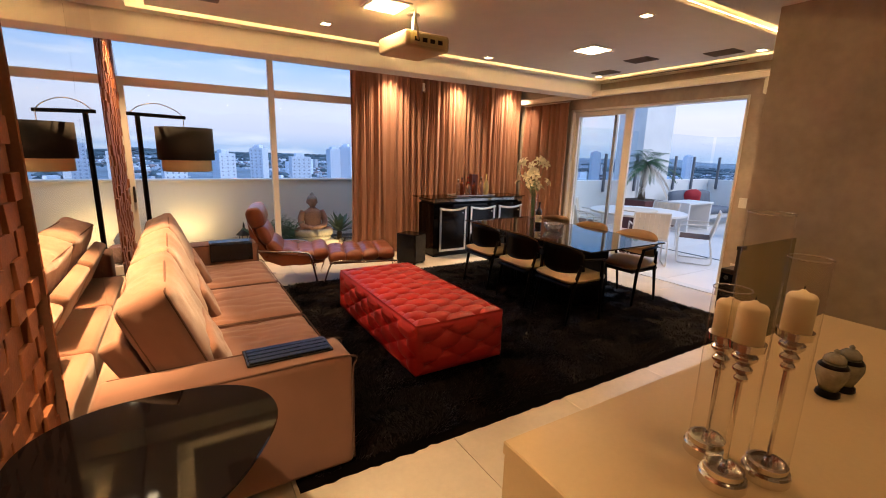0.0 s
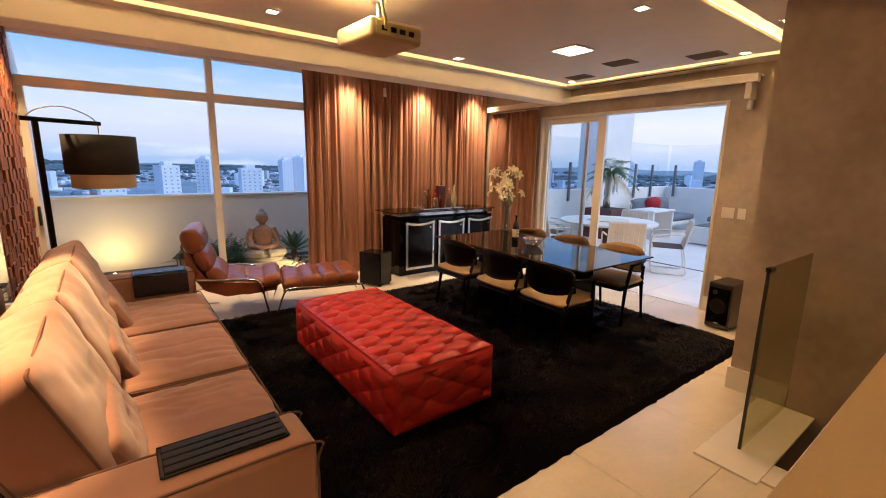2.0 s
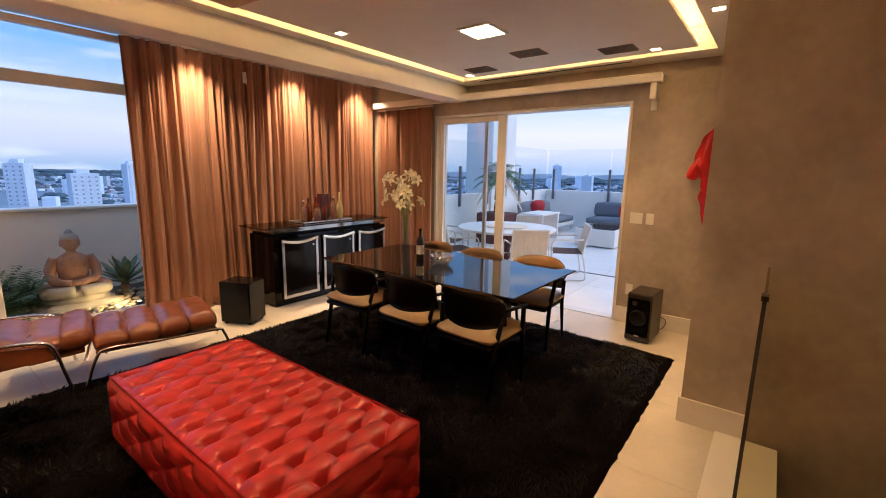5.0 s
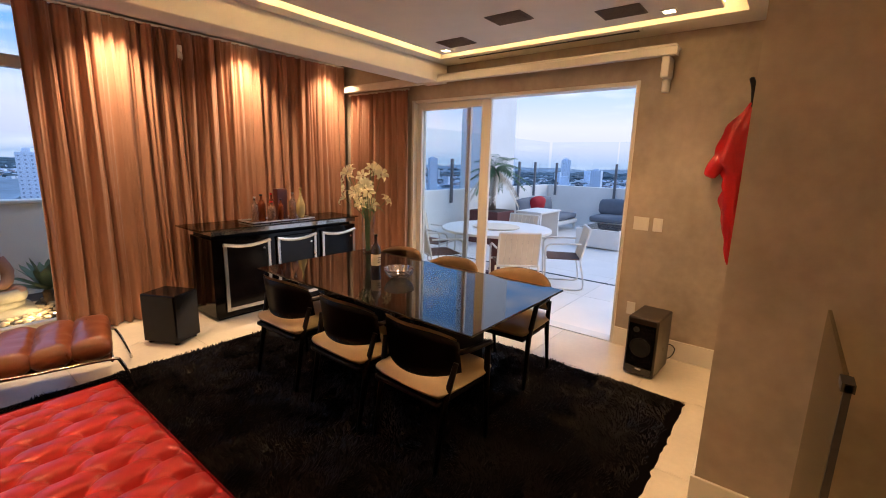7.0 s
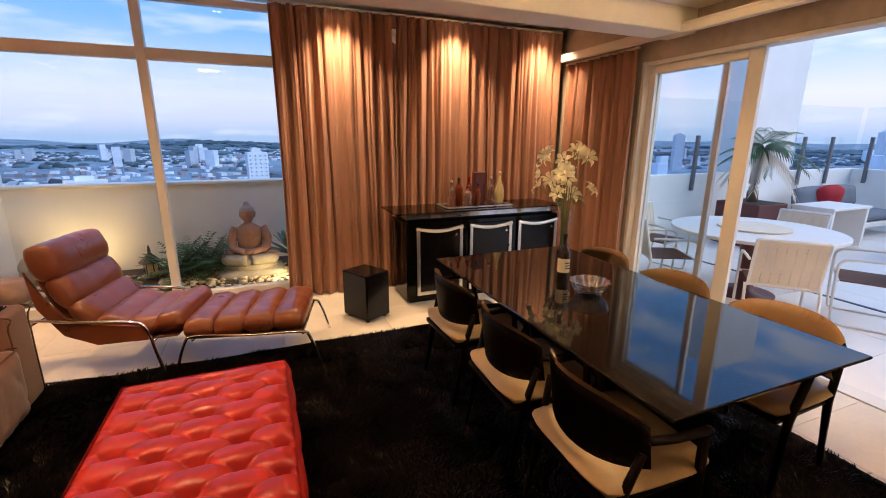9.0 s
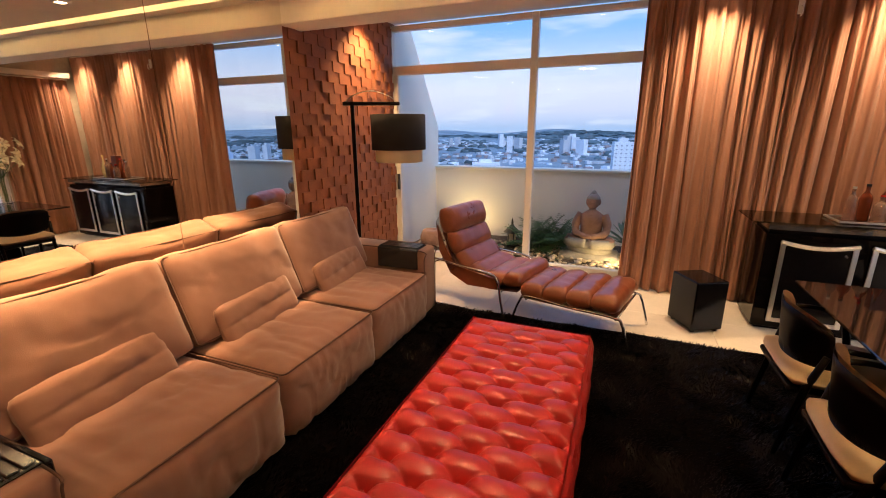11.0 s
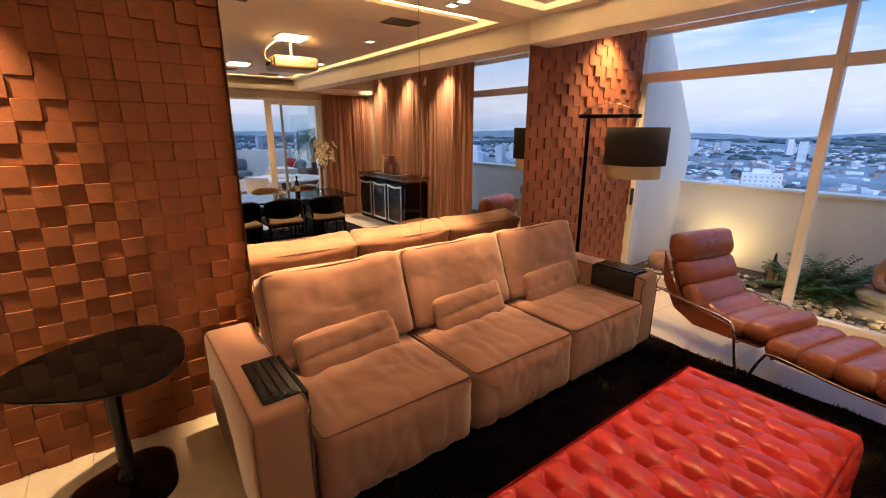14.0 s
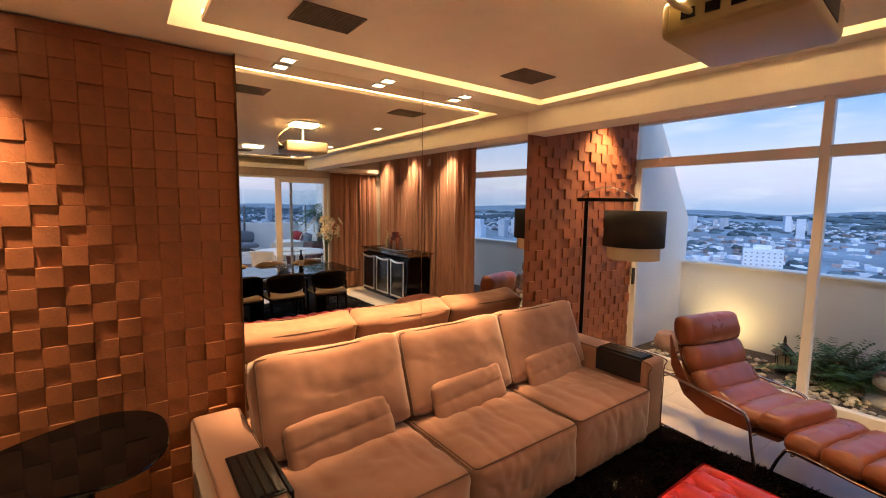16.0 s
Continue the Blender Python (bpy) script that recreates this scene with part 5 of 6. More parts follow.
def statue(x, y, z):
    bm = bmesh.new()
    ball(bm, (0, 0.0, 0.05), (0.30, 0.22, 0.07))
    ball(bm, (0, -0.04, 0.13), (0.29, 0.18, 0.075))
    for s in (-1, 1):
        tube(curve_points([(s * 0.08, 0.06, 0.17), (s * 0.22, -0.05, 0.16), (s * 0.24, -0.12, 0.15), (s * 0.02, -0.17, 0.15)], 5), [0.085] * 8 + [0.065] * 8, 10, bm)
        tube(curve_points([(s * 0.135, 0.02, 0.50), (s * 0.19, 0.0, 0.37), (s * 0.17, -0.07, 0.27), (s * 0.03, -0.16, 0.235)], 5), [0.058] * 6 + [0.048] * 6 + [0.036] * 4, 10, bm)
        ball(bm, (s * 0.078, 0.01, 0.66), (0.014, 0.02, 0.045), 1)
    lathe([(0.15, 0.14), (0.13, 0.24), (0.135, 0.34), (0.15, 0.44), (0.135, 0.50), (0.075, 0.545), (0.042, 0.565), (0.042, 0.60)], 24, bm, squash=(1, 0.68))
    ball(bm, (0, -0.012, 0.665), (0.077, 0.085, 0.098), 3)
    ball(bm, (0, -0.005, 0.705), (0.082, 0.088, 0.066), 3)
    ball(bm, (0, 0.0, 0.775), (0.036, 0.036, 0.036), 2)
    ball(bm, (0, -0.095, 0.66), (0.012, 0.016, 0.026), 1)
    ball(bm, (0, -0.17, 0.245), (0.055, 0.035, 0.03), 2)
    bm.transform(pose(x, y, z, 0, 0, -6))
    ob = link("buddha_statue", bm, TERRACOTTA, True)
    ob.data.materials.append(STONE)
    for f in ob.data.polygons:
        if f.center.z < z + 0.20 or f.center.z > z + 0.70:
            f.material_index = 1
    tagged(ob, "seated weathered terracotta buddha statue on the pebbles", "statue")


part("slab", turned(cushion(0.72, 0.5, 0.14, 0.2, 0.04, 8, 0.02, 5), pose(0, 0, 0)), STONE, thing("statue_rock", "flat grey rock under the garden statue", "rock", "", pose(2.18, 7.72, 0.07)), smooth=True)
statue(2.18, 7.72, 0.115)


def lantern(x, y, z):
    t = thing("garden_lantern", "dark metal pagoda garden lantern on the pebbles", "lantern", "", pose(x, y, z))
    part("base", lathe([(0.10, 0), (0.10, 0.02), (0.07, 0.04), (0.06, 0.05)], 6), DARKMETAL, t)
    for k in range(6):
        a = math.pi / 3 * k
        part("post", tube([(0.07 * math.cos(a), 0.07 * math.sin(a), 0.05), (0.07 * math.cos(a), 0.07 * math.sin(a), 0.19)], 0.006, 5), DARKMETAL, t)
    part("pane", lathe([(0.06, 0.05), (0.06, 0.19)], 6), CREAMSHADE, t)
    part("roof", lathe([(0.125, 0.185), (0.11, 0.20), (0.06, 0.25), (0.03, 0.28), (0.018, 0.30)], 6), DARKMETAL, t)
    part("finial", lathe([(0.01, 0.30), (0.02, 0.32), (0.012, 0.335), (0.015, 0.35), (0.002, 0.39)], 10), DARKMETAL, t, smooth=True)


lantern(1.12, 7.85, 0.08)


def blade(bm, root, direction, length, width, droop, seg=5):
    d = Vector(direction).normalized()
    side = d.cross(Vector((0, 0, 1)))
    if side.length < 0.1:
        side = Vector((1, 0, 0))
    side.normalize()
    prev = None
    for i in range(seg + 1):
        s = i / seg
        p = Vector(root) + d * length * s - Vector((0, 0, droop * length * s * s))
        w = width * (0.35 + 1.3 * s) * (1 - s) ** 0.6 * 1.2 + 0.001
        row = (bm.verts.new(p - side * w), bm.verts.new(p + Vector((0, 0, -0.25 * w))), bm.verts.new(p + side * w))
        if prev:
            bm.faces.new((prev[0], prev[1], row[1], row[0]))
            bm.faces.new((prev[1], prev[2], row[2], row[1]))
        prev = row


def fern(x, y, z, r, seed, label, mat, count=60, length=0.32):
    t = thing("garden_plant", label, "plant", "", pose(x, y, z))
    rr = random.Random(seed)
    bm = bmesh.new()
    for k in range(count):
        a, e = rr.uniform(0, 6.28), rr.uniform(0.25, 1.4)
        root = (rr.uniform(-r, r), rr.uniform(-r * 0.6, r * 0.6), 0)
        d = Vector((math.cos(a) * math.cos(e), math.sin(a) * math.cos(e), math.sin(e)))
        ln = length * rr.uniform(0.6, 1.2)
        for q in range(9):
            s = 0.25 + 0.75 * q / 8
            p = Vector(root) + d * ln * s - Vector((0, 0, 0.35 * ln * s * s))
            for sg in (-1, 1):
                sd = d.cross(Vector((0, 0, 1))).normalized() * sg + d * 0.6
                blade(bm, p, sd, 0.11 * (1.15 - s * 0.7), 0.016, 0.3, 2)
    part("foliage", bm, mat, t, smooth=True)


fern(1.58, 7.82, 0.09, 0.24, 3, "bushy dark green fern in the garden bed", LEAF, 100, 0.66)
fern(1.80, 8.05, 0.09, 0.12, 5, "low green fern behind the statue", LEAF, 30, 0.46)


def agave(x, y, z, seed, size):
    t = thing("agave", "pale green agave rosette in the garden bed", "plant", "", pose(x, y, z))
    rr = random.Random(seed)
    for k in range(26):
        a = k * 2.4
        e = 0.25 + 1.1 * (k / 26)
        bm = bmesh.new()
        blade(bm, (0, 0, 0.05 + 0.22 * size), (math.cos(a) * math.cos(e), math.sin(a) * math.cos(e), math.sin(e)), size * rr.uniform(0.8, 1.1), 0.045 * size / 0.4, 0.15, 6)
        part("leaf", bm, AGAVE, t, smooth=True)
    part("stem", lathe([(0.04, 0), (0.05, 0.12), (0.03, 0.05 + 0.24 * size)], 10), TRUNK, t)


agave(2.66, 7.80, 0.08, 2, 0.42)
pot = thing("garden_pot", "rustic round woven garden pot beside the wall", "pot", "", pose(0.05, 7.45, 0.06))
part("body", lathe([(0.10, 0), (0.15, 0.06), (0.16, 0.14), (0.13, 0.22), (0.11, 0.24), (0.10, 0.235)], 20), TERRACOTTA, pot, smooth=True)
part("rock", turned(cushion(0.26, 0.2, 0.34, 0.2, 0.07, 6, 0.04, 4), pose(0, 0, 0)), STONE, thing("garden_rock", "grey upright garden rock before the parapet", "rock", "", pose(0.02, 8.05, 0.22)), smooth=True)


def garden_light(x, y, aim, watts, wide=140):
    t = thing("garden_spotlight", "small dark ground spotlight in the garden bed", "garden light", "garden spotlights", pose(x, y, 0.06))
    part("housing", lathe([(0.035, 0), (0.035, 0.06), (0.03, 0.07)], 14), DARKMETAL, t)
    part("lens", lathe([(0.018, 0.0702), (0.018, 0.072)], 14), BULB, t)
    spot(x, y, 0.24, aim, watts, wide, 1.0, (1.0, 0.66, 0.27), 0.05)


garden_light(0.35, 7.92, (0.45, 8.5, 0.65), 11)
garden_light(2.60, 7.18, (2.35, 7.42, 0.06), 15, 115)

# ---- terrace outside the sliding door ----
structure("terrace_parapet_side", boxed(6.02, 14.1, 7.55, 7.72, -0.2, 1.08, 0.01, 1), WHITE_WALL, "white terrace parapet wall")
structure("terrace_parapet_end", boxed(13.93, 14.1, -4, 7.55, -0.2, 1.08, 0.01, 1), WHITE_WALL, "white terrace parapet wall")
structure("terrace_pillar", boxed(10.55, 11.75, 7.50, 8.3, -0.2, 4.4, 0.01, 1), WHITE_WALL, "tall white wall pier at the terrace edge")
structure("facade_outer", boxed(6.02, 6.1, -4.0, 2.9, -0.2, 3.0), WHITE_WALL, "white outer house wall beside the terrace")
structure("roof_slab", boxed(-0.6, 6.1, -2.5, 7.2, 3.04, 3.2), WHITE_WALL, "flat roof slab over the room")
guard = thing("terrace_glass_guard", "clear wind-screen panels on dark posts above the parapet", "glass guard", kind="structure")
for x in (6.6, 7.9, 9.2, 10.4, 12.1, 13.0):
    part("post", boxed(x - 0.03, x + 0.03, 7.50, 7.55, 0.80, 1.72, 0.004, 1), GREYMETAL, guard)
for y in (7.3, 5.6, 4.2, 2.8, 1.4):
    part("post", boxed(13.88, 13.93, y - 0.03, y + 0.03, 0.80, 1.72, 0.004, 1), GREYMETAL, guard)
for a, b in ((6.1, 7.88), (7.92, 10.38), (11.8, 13.9)):
    ob = part("pane", boxed(a, b, 7.56, 7.57, 1.09, 2.3), PANE, guard)
    ob.visible_shadow = False
for a, b in ((0.0, 2.78), (2.82, 5.58), (5.62, 7.5)):
    ob = part("pane", boxed(13.94, 13.95, a, b, 1.09, 2.3), PANE, guard)
    ob.visible_shadow = False


def round_table(x, y):
    t = thing("terrace_table", "round white terrace dining table with a turntable", "table", "", pose(x, y, -0.02))
    part("tabletop", lathe([(0.76, 0.70), (0.80, 0.705), (0.80, 0.735), (0.79, 0.74), (0.1, 0.74)], 48), WHITEFURN, t)
    part("turntable", lathe([(0.33, 0.742), (0.34, 0.746), (0.34, 0.76), (0.1, 0.762)], 40), STRAP, t, "raised wooden turntable disc")
    part("pedestal", lathe([(0.30, 0.0), (0.30, 0.02), (0.09, 0.06), (0.07, 0.35), (0.12, 0.66), (0.2, 0.70)], 24), PLANTER, t, "dark red pedestal", smooth=True)


round_table(7.27, 5.19)


def terrace_chair():
    """White sled-base armchair with webbing straps; its front looks along +x."""
    t = thing("terrace_chair", "white metal terrace armchair with woven strap back", "chair", "terrace chairs")
    for s in (-1, 1):
        y = s * 0.27
        part("sled_frame", tube(curve_points([(-0.20, y, 0.64), (0.15, y, 0.63), (0.24, y, 0.60), (0.26, y, 0.50), (0.24, y, 0.10), (0.20, y, 0.015), (0.0, y, 0.012), (-0.22, y, 0.015), (-0.26, y, 0.10), (-0.20, y, 0.42)], 5), 0.013, 6), WHITEFURN, t, smooth=True)
        part("back_post", tube([(-0.20, y * 0.93, 0.40), (-0.30, y * 0.93, 0.84)], 0.014, 6), WHITEFURN, t)
    part("top_rail", tube([(-0.30, -0.25, 0.84), (-0.30, 0.25, 0.84)], 0.014, 6), WHITEFURN, t)
    for k in range(7):
        y = -0.21 + k * 0.07
        part("back_strap", turned(boxed(-0.006, 0.006, y - 0.0335, y + 0.0335, 0.0, 0.45, 0.002, 1), pose(-0.20, 0, 0.40, 0, -12.8, 0)), STRAP, t)
        part("seat_strap", boxed(-0.22, 0.24, y - 0.0335, y + 0.0335, 0.415, 0.427, 0.002, 1), BROWNSTRAP, t)
    part("seat_rail", tube([(0.24, -0.26, 0.42), (0.24, 0.26, 0.42)], 0.013, 6), WHITEFURN, t)
    part("seat_rail", tube([(-0.21, -0.26, 0.42), (-0.21, 0.26, 0.42)], 0.013, 6), WHITEFURN, t)
    return t


tc = terrace_chair()
tc.matrix_basis = pose(6.68, 4.54, -0.02, 0, 0, 41)
for x, y, r in ((7.53, 4.24, 119), (6.50, 5.66, -28), (8.03, 5.27, 185), (7.10, 6.25, -80)):
    copy_thing(tc, pose(x, y, -0.02, 0, 0, r))


def daybed(x, y, r, wide, label):
    t = thing("terrace_sofa", label, "outdoor sofa", "terrace sofas", pose(x, y, 0, 0, 0, r))
    part("frame", boxed(-0.45, 0.45, -wide / 2, wide / 2, 0.16, 0.26, 0.02, 2), WHITEFURN, t)
    for sx in (-0.4, 0.4):
        for sy in (-wide / 2 + 0.08, wide / 2 - 0.08):
            part("leg", boxed(sx - 0.03, sx + 0.03, sy - 0.03, sy + 0.03, 0, 0.16), WHITEFURN, t)
    part("seat_cushion", turned(cushion(0.9, wide - 0.02, 0.16, 0.15, 0.04, 6, 0.004, 1), pose(0, 0, 0.34)), GREYCUSHION, t, smooth=True)
    part("back_cushion", turned(cushion(0.18, wide - 0.04, 0.42, 0.2, 0.05, 6, 0.004, 2), pose(-0.36, 0, 0.60, 0, -10, 0)), GREYCUSHION, t, smooth=True)
    return t


daybed(12.3, 6.75, -90, 1.9, "white-framed terrace sofa with grey cushions")
daybed(13.2, 4.9, 180, 1.9, "white-framed terrace sofa with grey cushions")
for x, y, z, r, lab in ((12.1, 6.95, 0.62, 70, "red striped scatter cushion on the terrace sofa"), (13.05, 4.75, 0.62, 10, "red scatter cushion on the terrace sofa"), (13.05, 4.3, 0.62, 0, "red scatter cushion on the terrace sofa")):
    part("cover", cushion(0.16, 0.46, 0.42, 0.5, 0.05, 6, 0.004, x), REDCUSHION, thing("scatter_cushion", lab, "cushion", "red scatter cushions", pose(x, y, z, 0, -12, r)), smooth=True)
low = thing("low_terrace_table", "white low box table on the terrace", "coffee table", "", pose(11.2, 4.85, 0))
part("body", boxed(-0.55, 0.55, -0.45, 0.45, 0.0, 0.38, 0.01, 2), WHITEFURN, low)
part("glass_top", boxed(-0.5, 0.5, -0.4, 0.4, 0.381, 0.39), SMOKED, low)
sd = thing("terrace_side_table", "white side table beside the terrace sofa", "side table", "", pose(10.7, 6.2, 0))
part("tabletop", boxed(-0.5, 0.5, -0.3, 0.3, 0.62, 0.66, 0.006, 1), WHITEFURN, sd)
for sx in (-0.45, 0.45):
    part("leg", boxed(sx - 0.03, sx + 0.03, -0.28, 0.28, 0, 0.62, 0.004, 1), WHITEFURN, sd)


def palm(x, y):
    pot = thing("square_planter", "dark red square planter on the terrace", "planter", "", pose(x, y, 0))
    part("box", boxed(-0.35, 0.35, -0.35, 0.35, -0.02, 0.67, 0.012, 2), PLANTER, pot)
    part("soil", boxed(-0.32, 0.32, -0.32, 0.32, 0.65, 0.675), SOIL, pot)
    t = thing("potted_palm", "small palm with arching green fronds in a planter", "palm", "", pose(x, y, 0.67))
    part("trunk", tube(curve_points([(0, 0, 0), (-0.02, 0.0, 0.3), (0.03, 0.02, 0.6), (0.10, 0.03, 0.85)], 5), [0.085 - 0.002 * i for i in range(16)], 12), TRUNK, t, smooth=True)
    rr = random.Random(6)
    for k in range(30):
        a = k * 2.4
        e = rr.uniform(-0.6, 1.3)
        bm = bmesh.new()
        d = Vector((math.cos(a) * math.cos(e), math.sin(a) * math.cos(e), math.sin(e)))
        ln = rr.uniform(0.5, 0.75)
        for q in range(14):
            s = 0.15 + 0.85 * q / 13
            p = Vector((0.10, 0.03, 0.88)) + d * ln * s - Vector((0, 0, 0.5 * ln * s * s))
            for sg in (-1, 1):
                side = d.cross(Vector((0, 0, 1))).normalized() * sg * 0.6 + d * 0.8 - Vector((0, 0, 0.35))
                blade(bm, p, side, 0.24 * (1.1 - 0.6 * s), 0.010, 0.5, 3)
        part("frond", bm, LEAF if e > -0.25 else STRAP, t)


palm(9.75, 6.83)
drain = thing("floor_drain", "long narrow dark linear drain in the terrace floor", "drain", "", pose(8.03, 0, 0))
part("channel", boxed(-0.022, 0.022, -1.0, 7.5, -0.021, -0.014), DARKMETAL, drain)

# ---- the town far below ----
# distance haze is put into these colours: bluer, paler, less contrast
TOWN = material("town_facades_hazed", (0.62, 0.68, 0.78), 0.85, vary=0.15, scale=0.05, fine=0.3, bump=0.0, per_island=0.35)
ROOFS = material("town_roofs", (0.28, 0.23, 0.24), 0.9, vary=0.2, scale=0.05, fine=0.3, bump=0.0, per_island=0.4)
WOODS = material("far_woods_hazed", (0.075, 0.12, 0.15), 0.95, vary=0.4, scale=0.02, fine=0.2, bump=0.0, per_island=0.35)
FIELD = material("valley_ground_hazed", (0.21, 0.28, 0.35), 0.95, vary=0.45, scale=0.006, fine=0.05, bump=0.0)
TOWER = material("tower_facade_hazed", (0.72, 0.77, 0.86), 0.8, vary=0.06, scale=0.1, fine=0.5, bump=0.0, per_object=0.12)
HAZEWIN = material("tower_window_hazed", (0.28, 0.33, 0.41), 0.3, vary=0.2, scale=0.3, bump=0.0)
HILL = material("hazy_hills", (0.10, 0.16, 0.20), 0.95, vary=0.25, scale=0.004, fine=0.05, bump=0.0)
GROUND_Z = -66.0
gb2 = bmesh.new()
def land(x, y):
    d = math.hypot(x, y)
    return GROUND_Z + (d > 150) * min(1, (d - 150) / 900) * 26 * noise.noise(Vector((x / 900, y / 900, 2))) + 40 * max(0, (d - 1800) / 2200) * (0.6 + noise.noise(Vector((x / 700, y / 700, 9))))
grid(gb2, 90, 90, lambda u, v: Vector(((u - 0.5) * 9000, (v - 0.5) * 9000, land((u - 0.5) * 9000, (v - 0.5) * 9000))))
structure("ground", gb2, FIELD, "valley floor in a blue-grey haze tint reaching the horizon", True)

rng = random.Random(21)
def many(name, mat, label, count, near, far, size, height, spread, woods=False):
    vs, fs = [], []
    for i in range(count):
        d = near + (far - near) * rng.random() ** 0.75
        az = rng.uniform(-48, 100)
        x, y = d * math.sin(radians(az)), d * math.cos(radians(az))
        w, l, h = rng.uniform(*size), rng.uniform(*size), rng.uniform(*height)
        if noise.noise(Vector((x / spread, y / spread, 4.0 if woods else 1.0))) < (0.0 if woods else -0.15):
            continue
        z = land(x, y) - 2
        k = len(vs)
        c, s = math.cos(az), math.sin(az)
        if woods:
            n = 7
            for lev, rr in ((0, 1.0), (0.6, 0.95), (1.0, 0.45)):
                for q in range(n):
                    a = 6.283 * q / n
                    j = 0.75 + 0.5 * rng.random()
                    vs.append((x + w * rr * j * math.cos(a), y + l * rr * j * math.sin(a), z + h * lev * (0.8 + 0.4 * rng.random())))
            for lev in range(2):
                for q in range(n):
                    fs.append((k + lev * n + q, k + lev * n + (q + 1) % n, k + (lev + 1) * n + (q + 1) % n, k + (lev + 1) * n + q))
            fs.append(tuple(k + 2 * n + q for q in range(n)))
        else:
            for dz in (0, h):
                for a, b in ((-1, -1), (1, -1), (1, 1), (-1, 1)):
                    vs.append((x + c * a * w / 2 - s * b * l / 2, y + s * a * w / 2 + c * b * l / 2, z + dz))
            fs += [(k, k + 1, k + 5, k + 4), (k + 1, k + 2, k + 6, k + 5), (k + 2, k + 3, k + 7, k + 6), (k + 3, k, k + 4, k + 7), (k + 4, k + 5, k + 6, k + 7)]
    me = bpy.data.meshes.new(name)
    me.from_pydata(vs, [], fs)
    me.materials.append(mat)
    tagged(new(name, me), label, "backdrop", "", "stuff")


many("town_houses", TOWN, "haze-tinted pale low houses of the town far below", 7500, 480, 2600, (6, 13), (3, 8), 260)
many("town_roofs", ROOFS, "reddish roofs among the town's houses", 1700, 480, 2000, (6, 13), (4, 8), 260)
many("far_towers", TOWN, "haze-tinted pale apartment blocks spread over the far town", 120, 700, 2000, (12, 20), (20, 44), 400)
many("town_trees", WOODS, "dark haze-blue tree clumps between the far houses", 4600, 220, 2600, (6, 14), (5, 10), 170, True)
many("ridge_woods", WOODS, "dark haze-blue wooded ridge on the horizon", 1500, 2100, 3400, (25, 60), (8, 18), 900, True)


def tower(az, dist, top_elev, wide, deep, turn):
    dist *= 1.3
    x, y = dist * math.sin(radians(az)), dist * math.cos(radians(az))
    top = 1.6 + dist * math.tan(radians(top_elev))
    base = land(x, y) - 3
    t = thing("apartment_tower", "haze-tinted white concrete apartment tower with rows of windows far off", "building", "distant towers", pose(x, y, base, 0, 0, -az + turn))
    h = top - base
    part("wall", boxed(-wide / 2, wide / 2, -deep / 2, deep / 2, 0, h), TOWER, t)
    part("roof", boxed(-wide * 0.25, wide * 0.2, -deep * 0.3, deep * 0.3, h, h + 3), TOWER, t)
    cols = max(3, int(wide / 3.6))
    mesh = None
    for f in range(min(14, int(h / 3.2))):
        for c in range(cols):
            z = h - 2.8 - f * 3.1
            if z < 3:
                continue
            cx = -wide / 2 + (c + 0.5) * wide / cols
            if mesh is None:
                mesh = part("window", boxed(-0.6, 0.6, -0.12, 0.05, -0.55, 0.55), HAZEWIN, t).data
                ob = t.children[-1]
            else:
                ob = new("window", mesh)
                ob.parent = t
            ob.location = (cx, -deep / 2, z)


for az, dist, el, wd, dp, tr in ((13.2, 330, -0.9, 17, 14, 12), (4.8, 330, -0.7, 14, 14, 25), (8.6, 360, 0.0, 12, 16, -20), (17.2, 420, 0.1, 12, 14, 20), (18.8, 430, 0.45, 14, 14, -15), (-0.2, 300, -1.6, 15, 12, 10),
                                 (-16.6, 330, -4.2, 26, 12, 5), (50, 800, 0.6, 18, 16, 20), (66.8, 820, 0.8, 18, 16, 10), (70.5, 700, -0.4, 20, 14, -15), (60, 900, 0.4, 16, 16, 30)):
    tower(az, dist, el, wd, dp, tr)

# ---- pieces of the setting: floor tiles, terrace tiles, brick cladding ----
def tiles(parent, name, x0, x1, y0, y1, size, mat, z, joint=0.003):
    nx, ny = math.ceil((x1 - x0) / size), math.ceil((y1 - y0) / size)
    cache = {}
    for i in range(nx):
        for j in range(ny):
            a, b = x0 + i * size, min(x1, x0 + (i + 1) * size)
            c, d = y0 + j * size, min(y1, y0 + (j + 1) * size)
            key = (round(b - a, 3), round(d - c, 3))
            if key not in cache:
                ob = link(name, boxed(0, key[0] - joint, 0, key[1] - joint, -0.006, 0.0, 0.0012, 1), mat)
                cache[key] = ob.data
            else:
                ob = new(name, cache[key])
            ob.parent, ob.location = parent, (a, c, z)


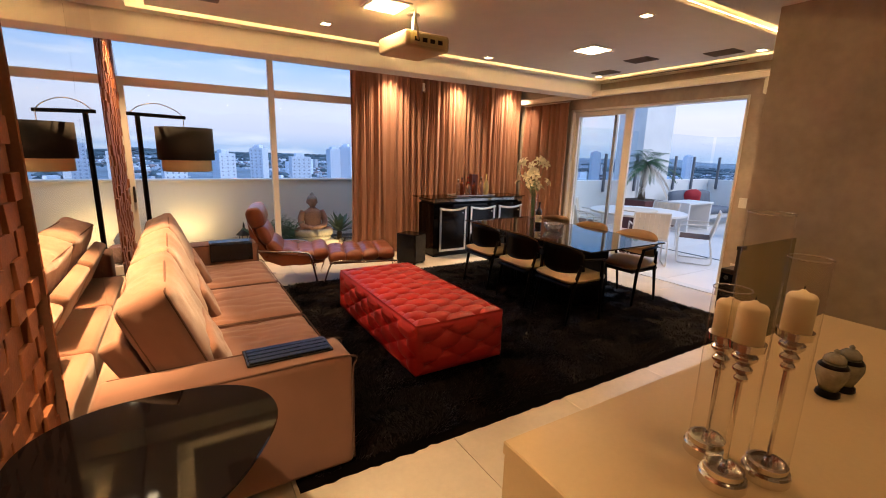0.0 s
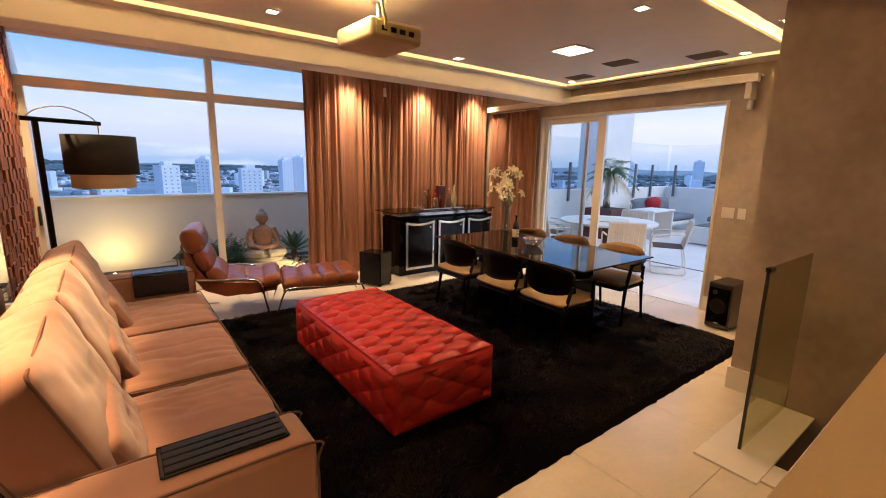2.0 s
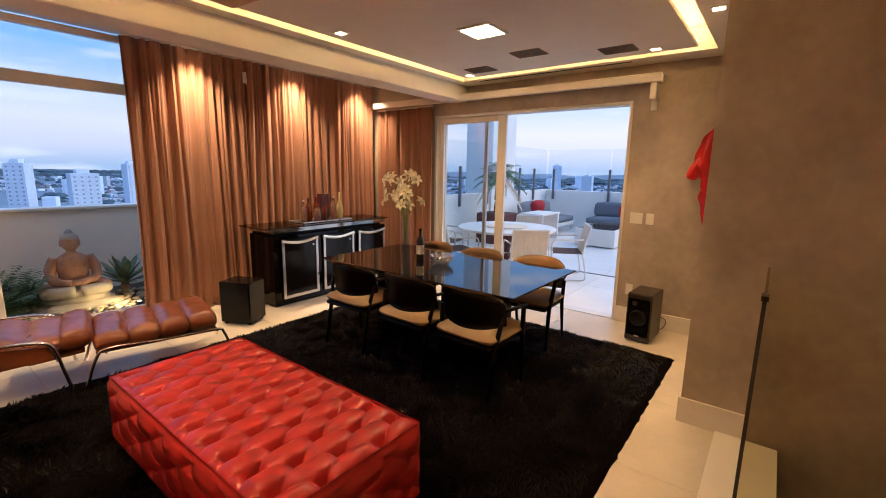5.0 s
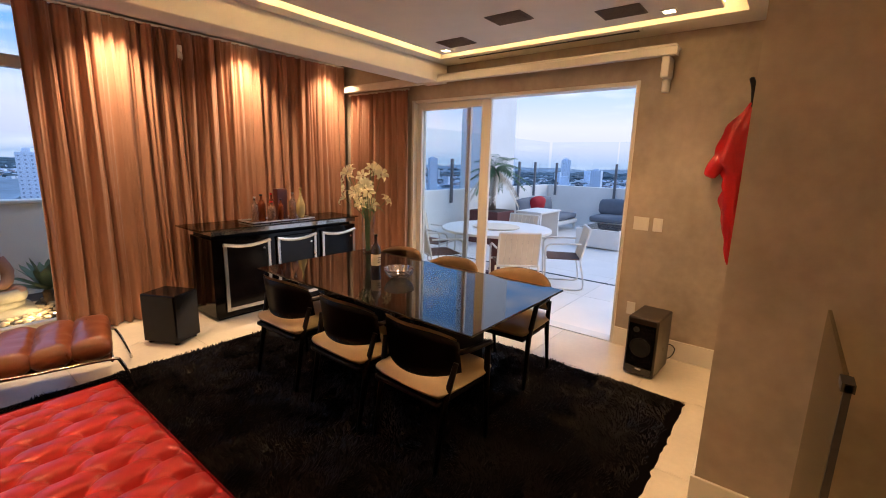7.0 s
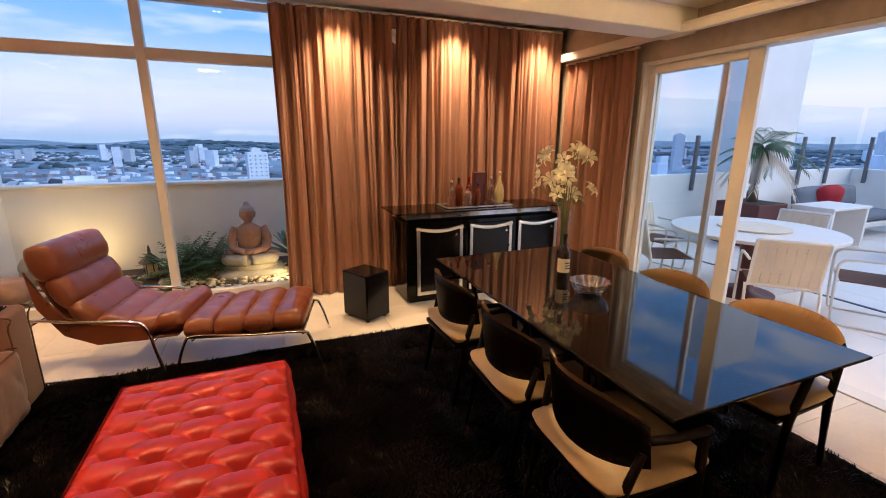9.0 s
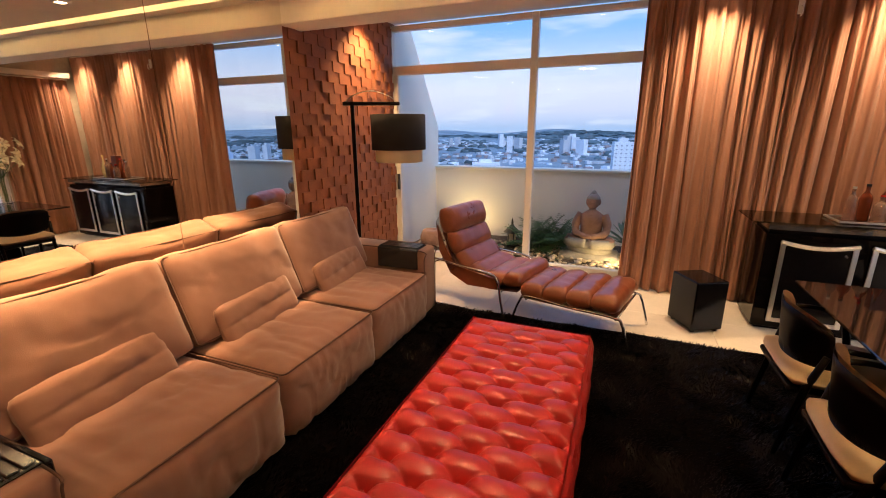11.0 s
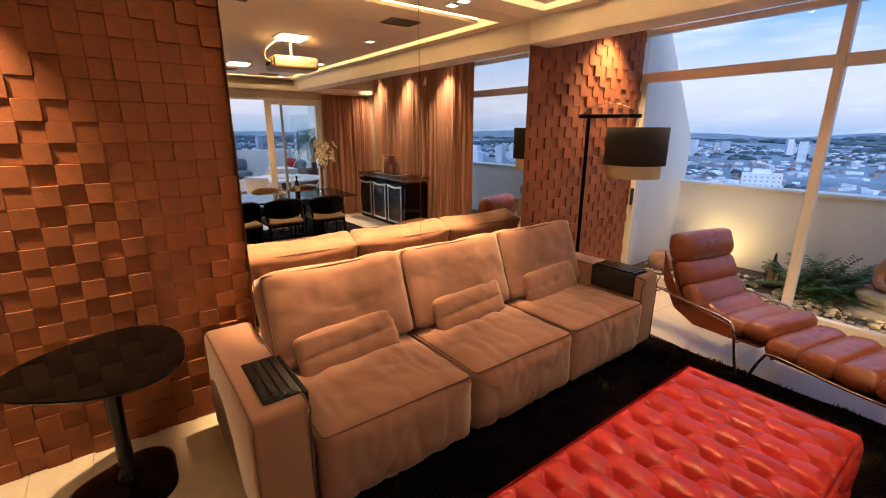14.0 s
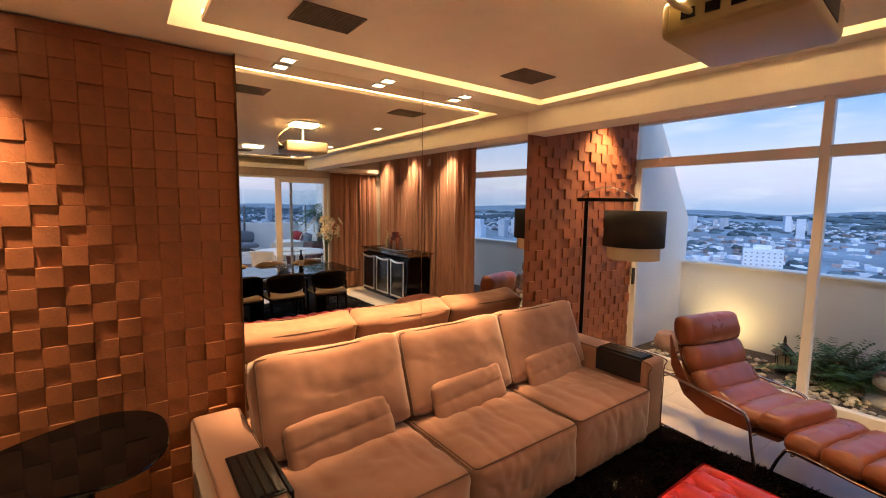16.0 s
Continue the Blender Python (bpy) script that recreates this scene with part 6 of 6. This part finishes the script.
tiles(floor, "tile", -0.262, 5.86, 1.67, 6.98, 0.9, TILE, 0.0)
tiles(floor, "tile", -0.262, 3.05, -2.2, 1.67, 0.9, TILE, 0.0)
terrace = structure("terrace_floor", boxed(6.02, 14.0, -4.0, 7.55, -0.2, -0.026), GROUT, "pale tiled terrace floor")
tiles(terrace, "tile", 6.02, 13.93, -1.0, 7.55, 1.2, OUTFLOOR, -0.02, 0.006)

rng = random.Random(3)
TW, TH = 0.101, 0.101
shapes = []
for k in range(9):
    dep = 0.014 + 0.0034 * k
    bm = boxed(0, dep, -TW / 2 + 0.0002, TW / 2 - 0.0002, -TH / 2 + 0.0002, TH / 2 - 0.0002, 0.002, 1)
    for v in bm.verts:
        v.co.x += 0.003 * noise.noise(v.co * 40 + Vector((k, 0, 0)))
        v.co.z += 0.0006 * noise.noise(v.co * 35 + Vector((0, k, 0)))
    shapes.append(link("brick", bm, BRICK))
rest = bmesh.new()


def clad(y0, y1, z1, loose, relief=0.0034):
    """A checker of brick tiles standing out by different depths; loose(y, z) tells which are single pieces."""
    cols = int(round((y1 - y0) / TW))
    w = (y1 - y0) / cols
    for i in range(cols):
        for j in range(-1, int(z1 / TH) + 1):
            z = (j + 0.5) * TH
            lo, hi = max(0.0, z - TH / 2), min(z1, z + TH / 2)
            if hi - lo < 0.02:
                continue
            pick = rng.choice((4, 4, 5, 5, 6, 8) if (i + j) % 2 else (1, 1, 2, 2, 2, 3))
            y = y0 + (i + 0.5) * w
            if loose(y, z) and hi - lo > TH - 0.002:
                ob = new("brick", shapes[pick].data)
                ob.parent, ob.location = wall_left, (-0.262, y, z)
                ob.scale = (1, w / TW, 1)
            else:
                box(rest, -0.262, -0.248 + relief * pick, y - w / 2 + 0.0002, y + w / 2 - 0.0002, lo + 0.0002, hi - 0.0002)


clad(0.35, 2.598, 2.69, lambda y, z: y > 1.30)
clad(5.072, 6.98, 2.88, lambda y, z: False, 0.0032)
bricks = part("brick_cladding", rest, BRICK_REST, wall_left)
tagged(bricks, kind="stuff")
for ob in shapes:
    bpy.data.objects.remove(ob)
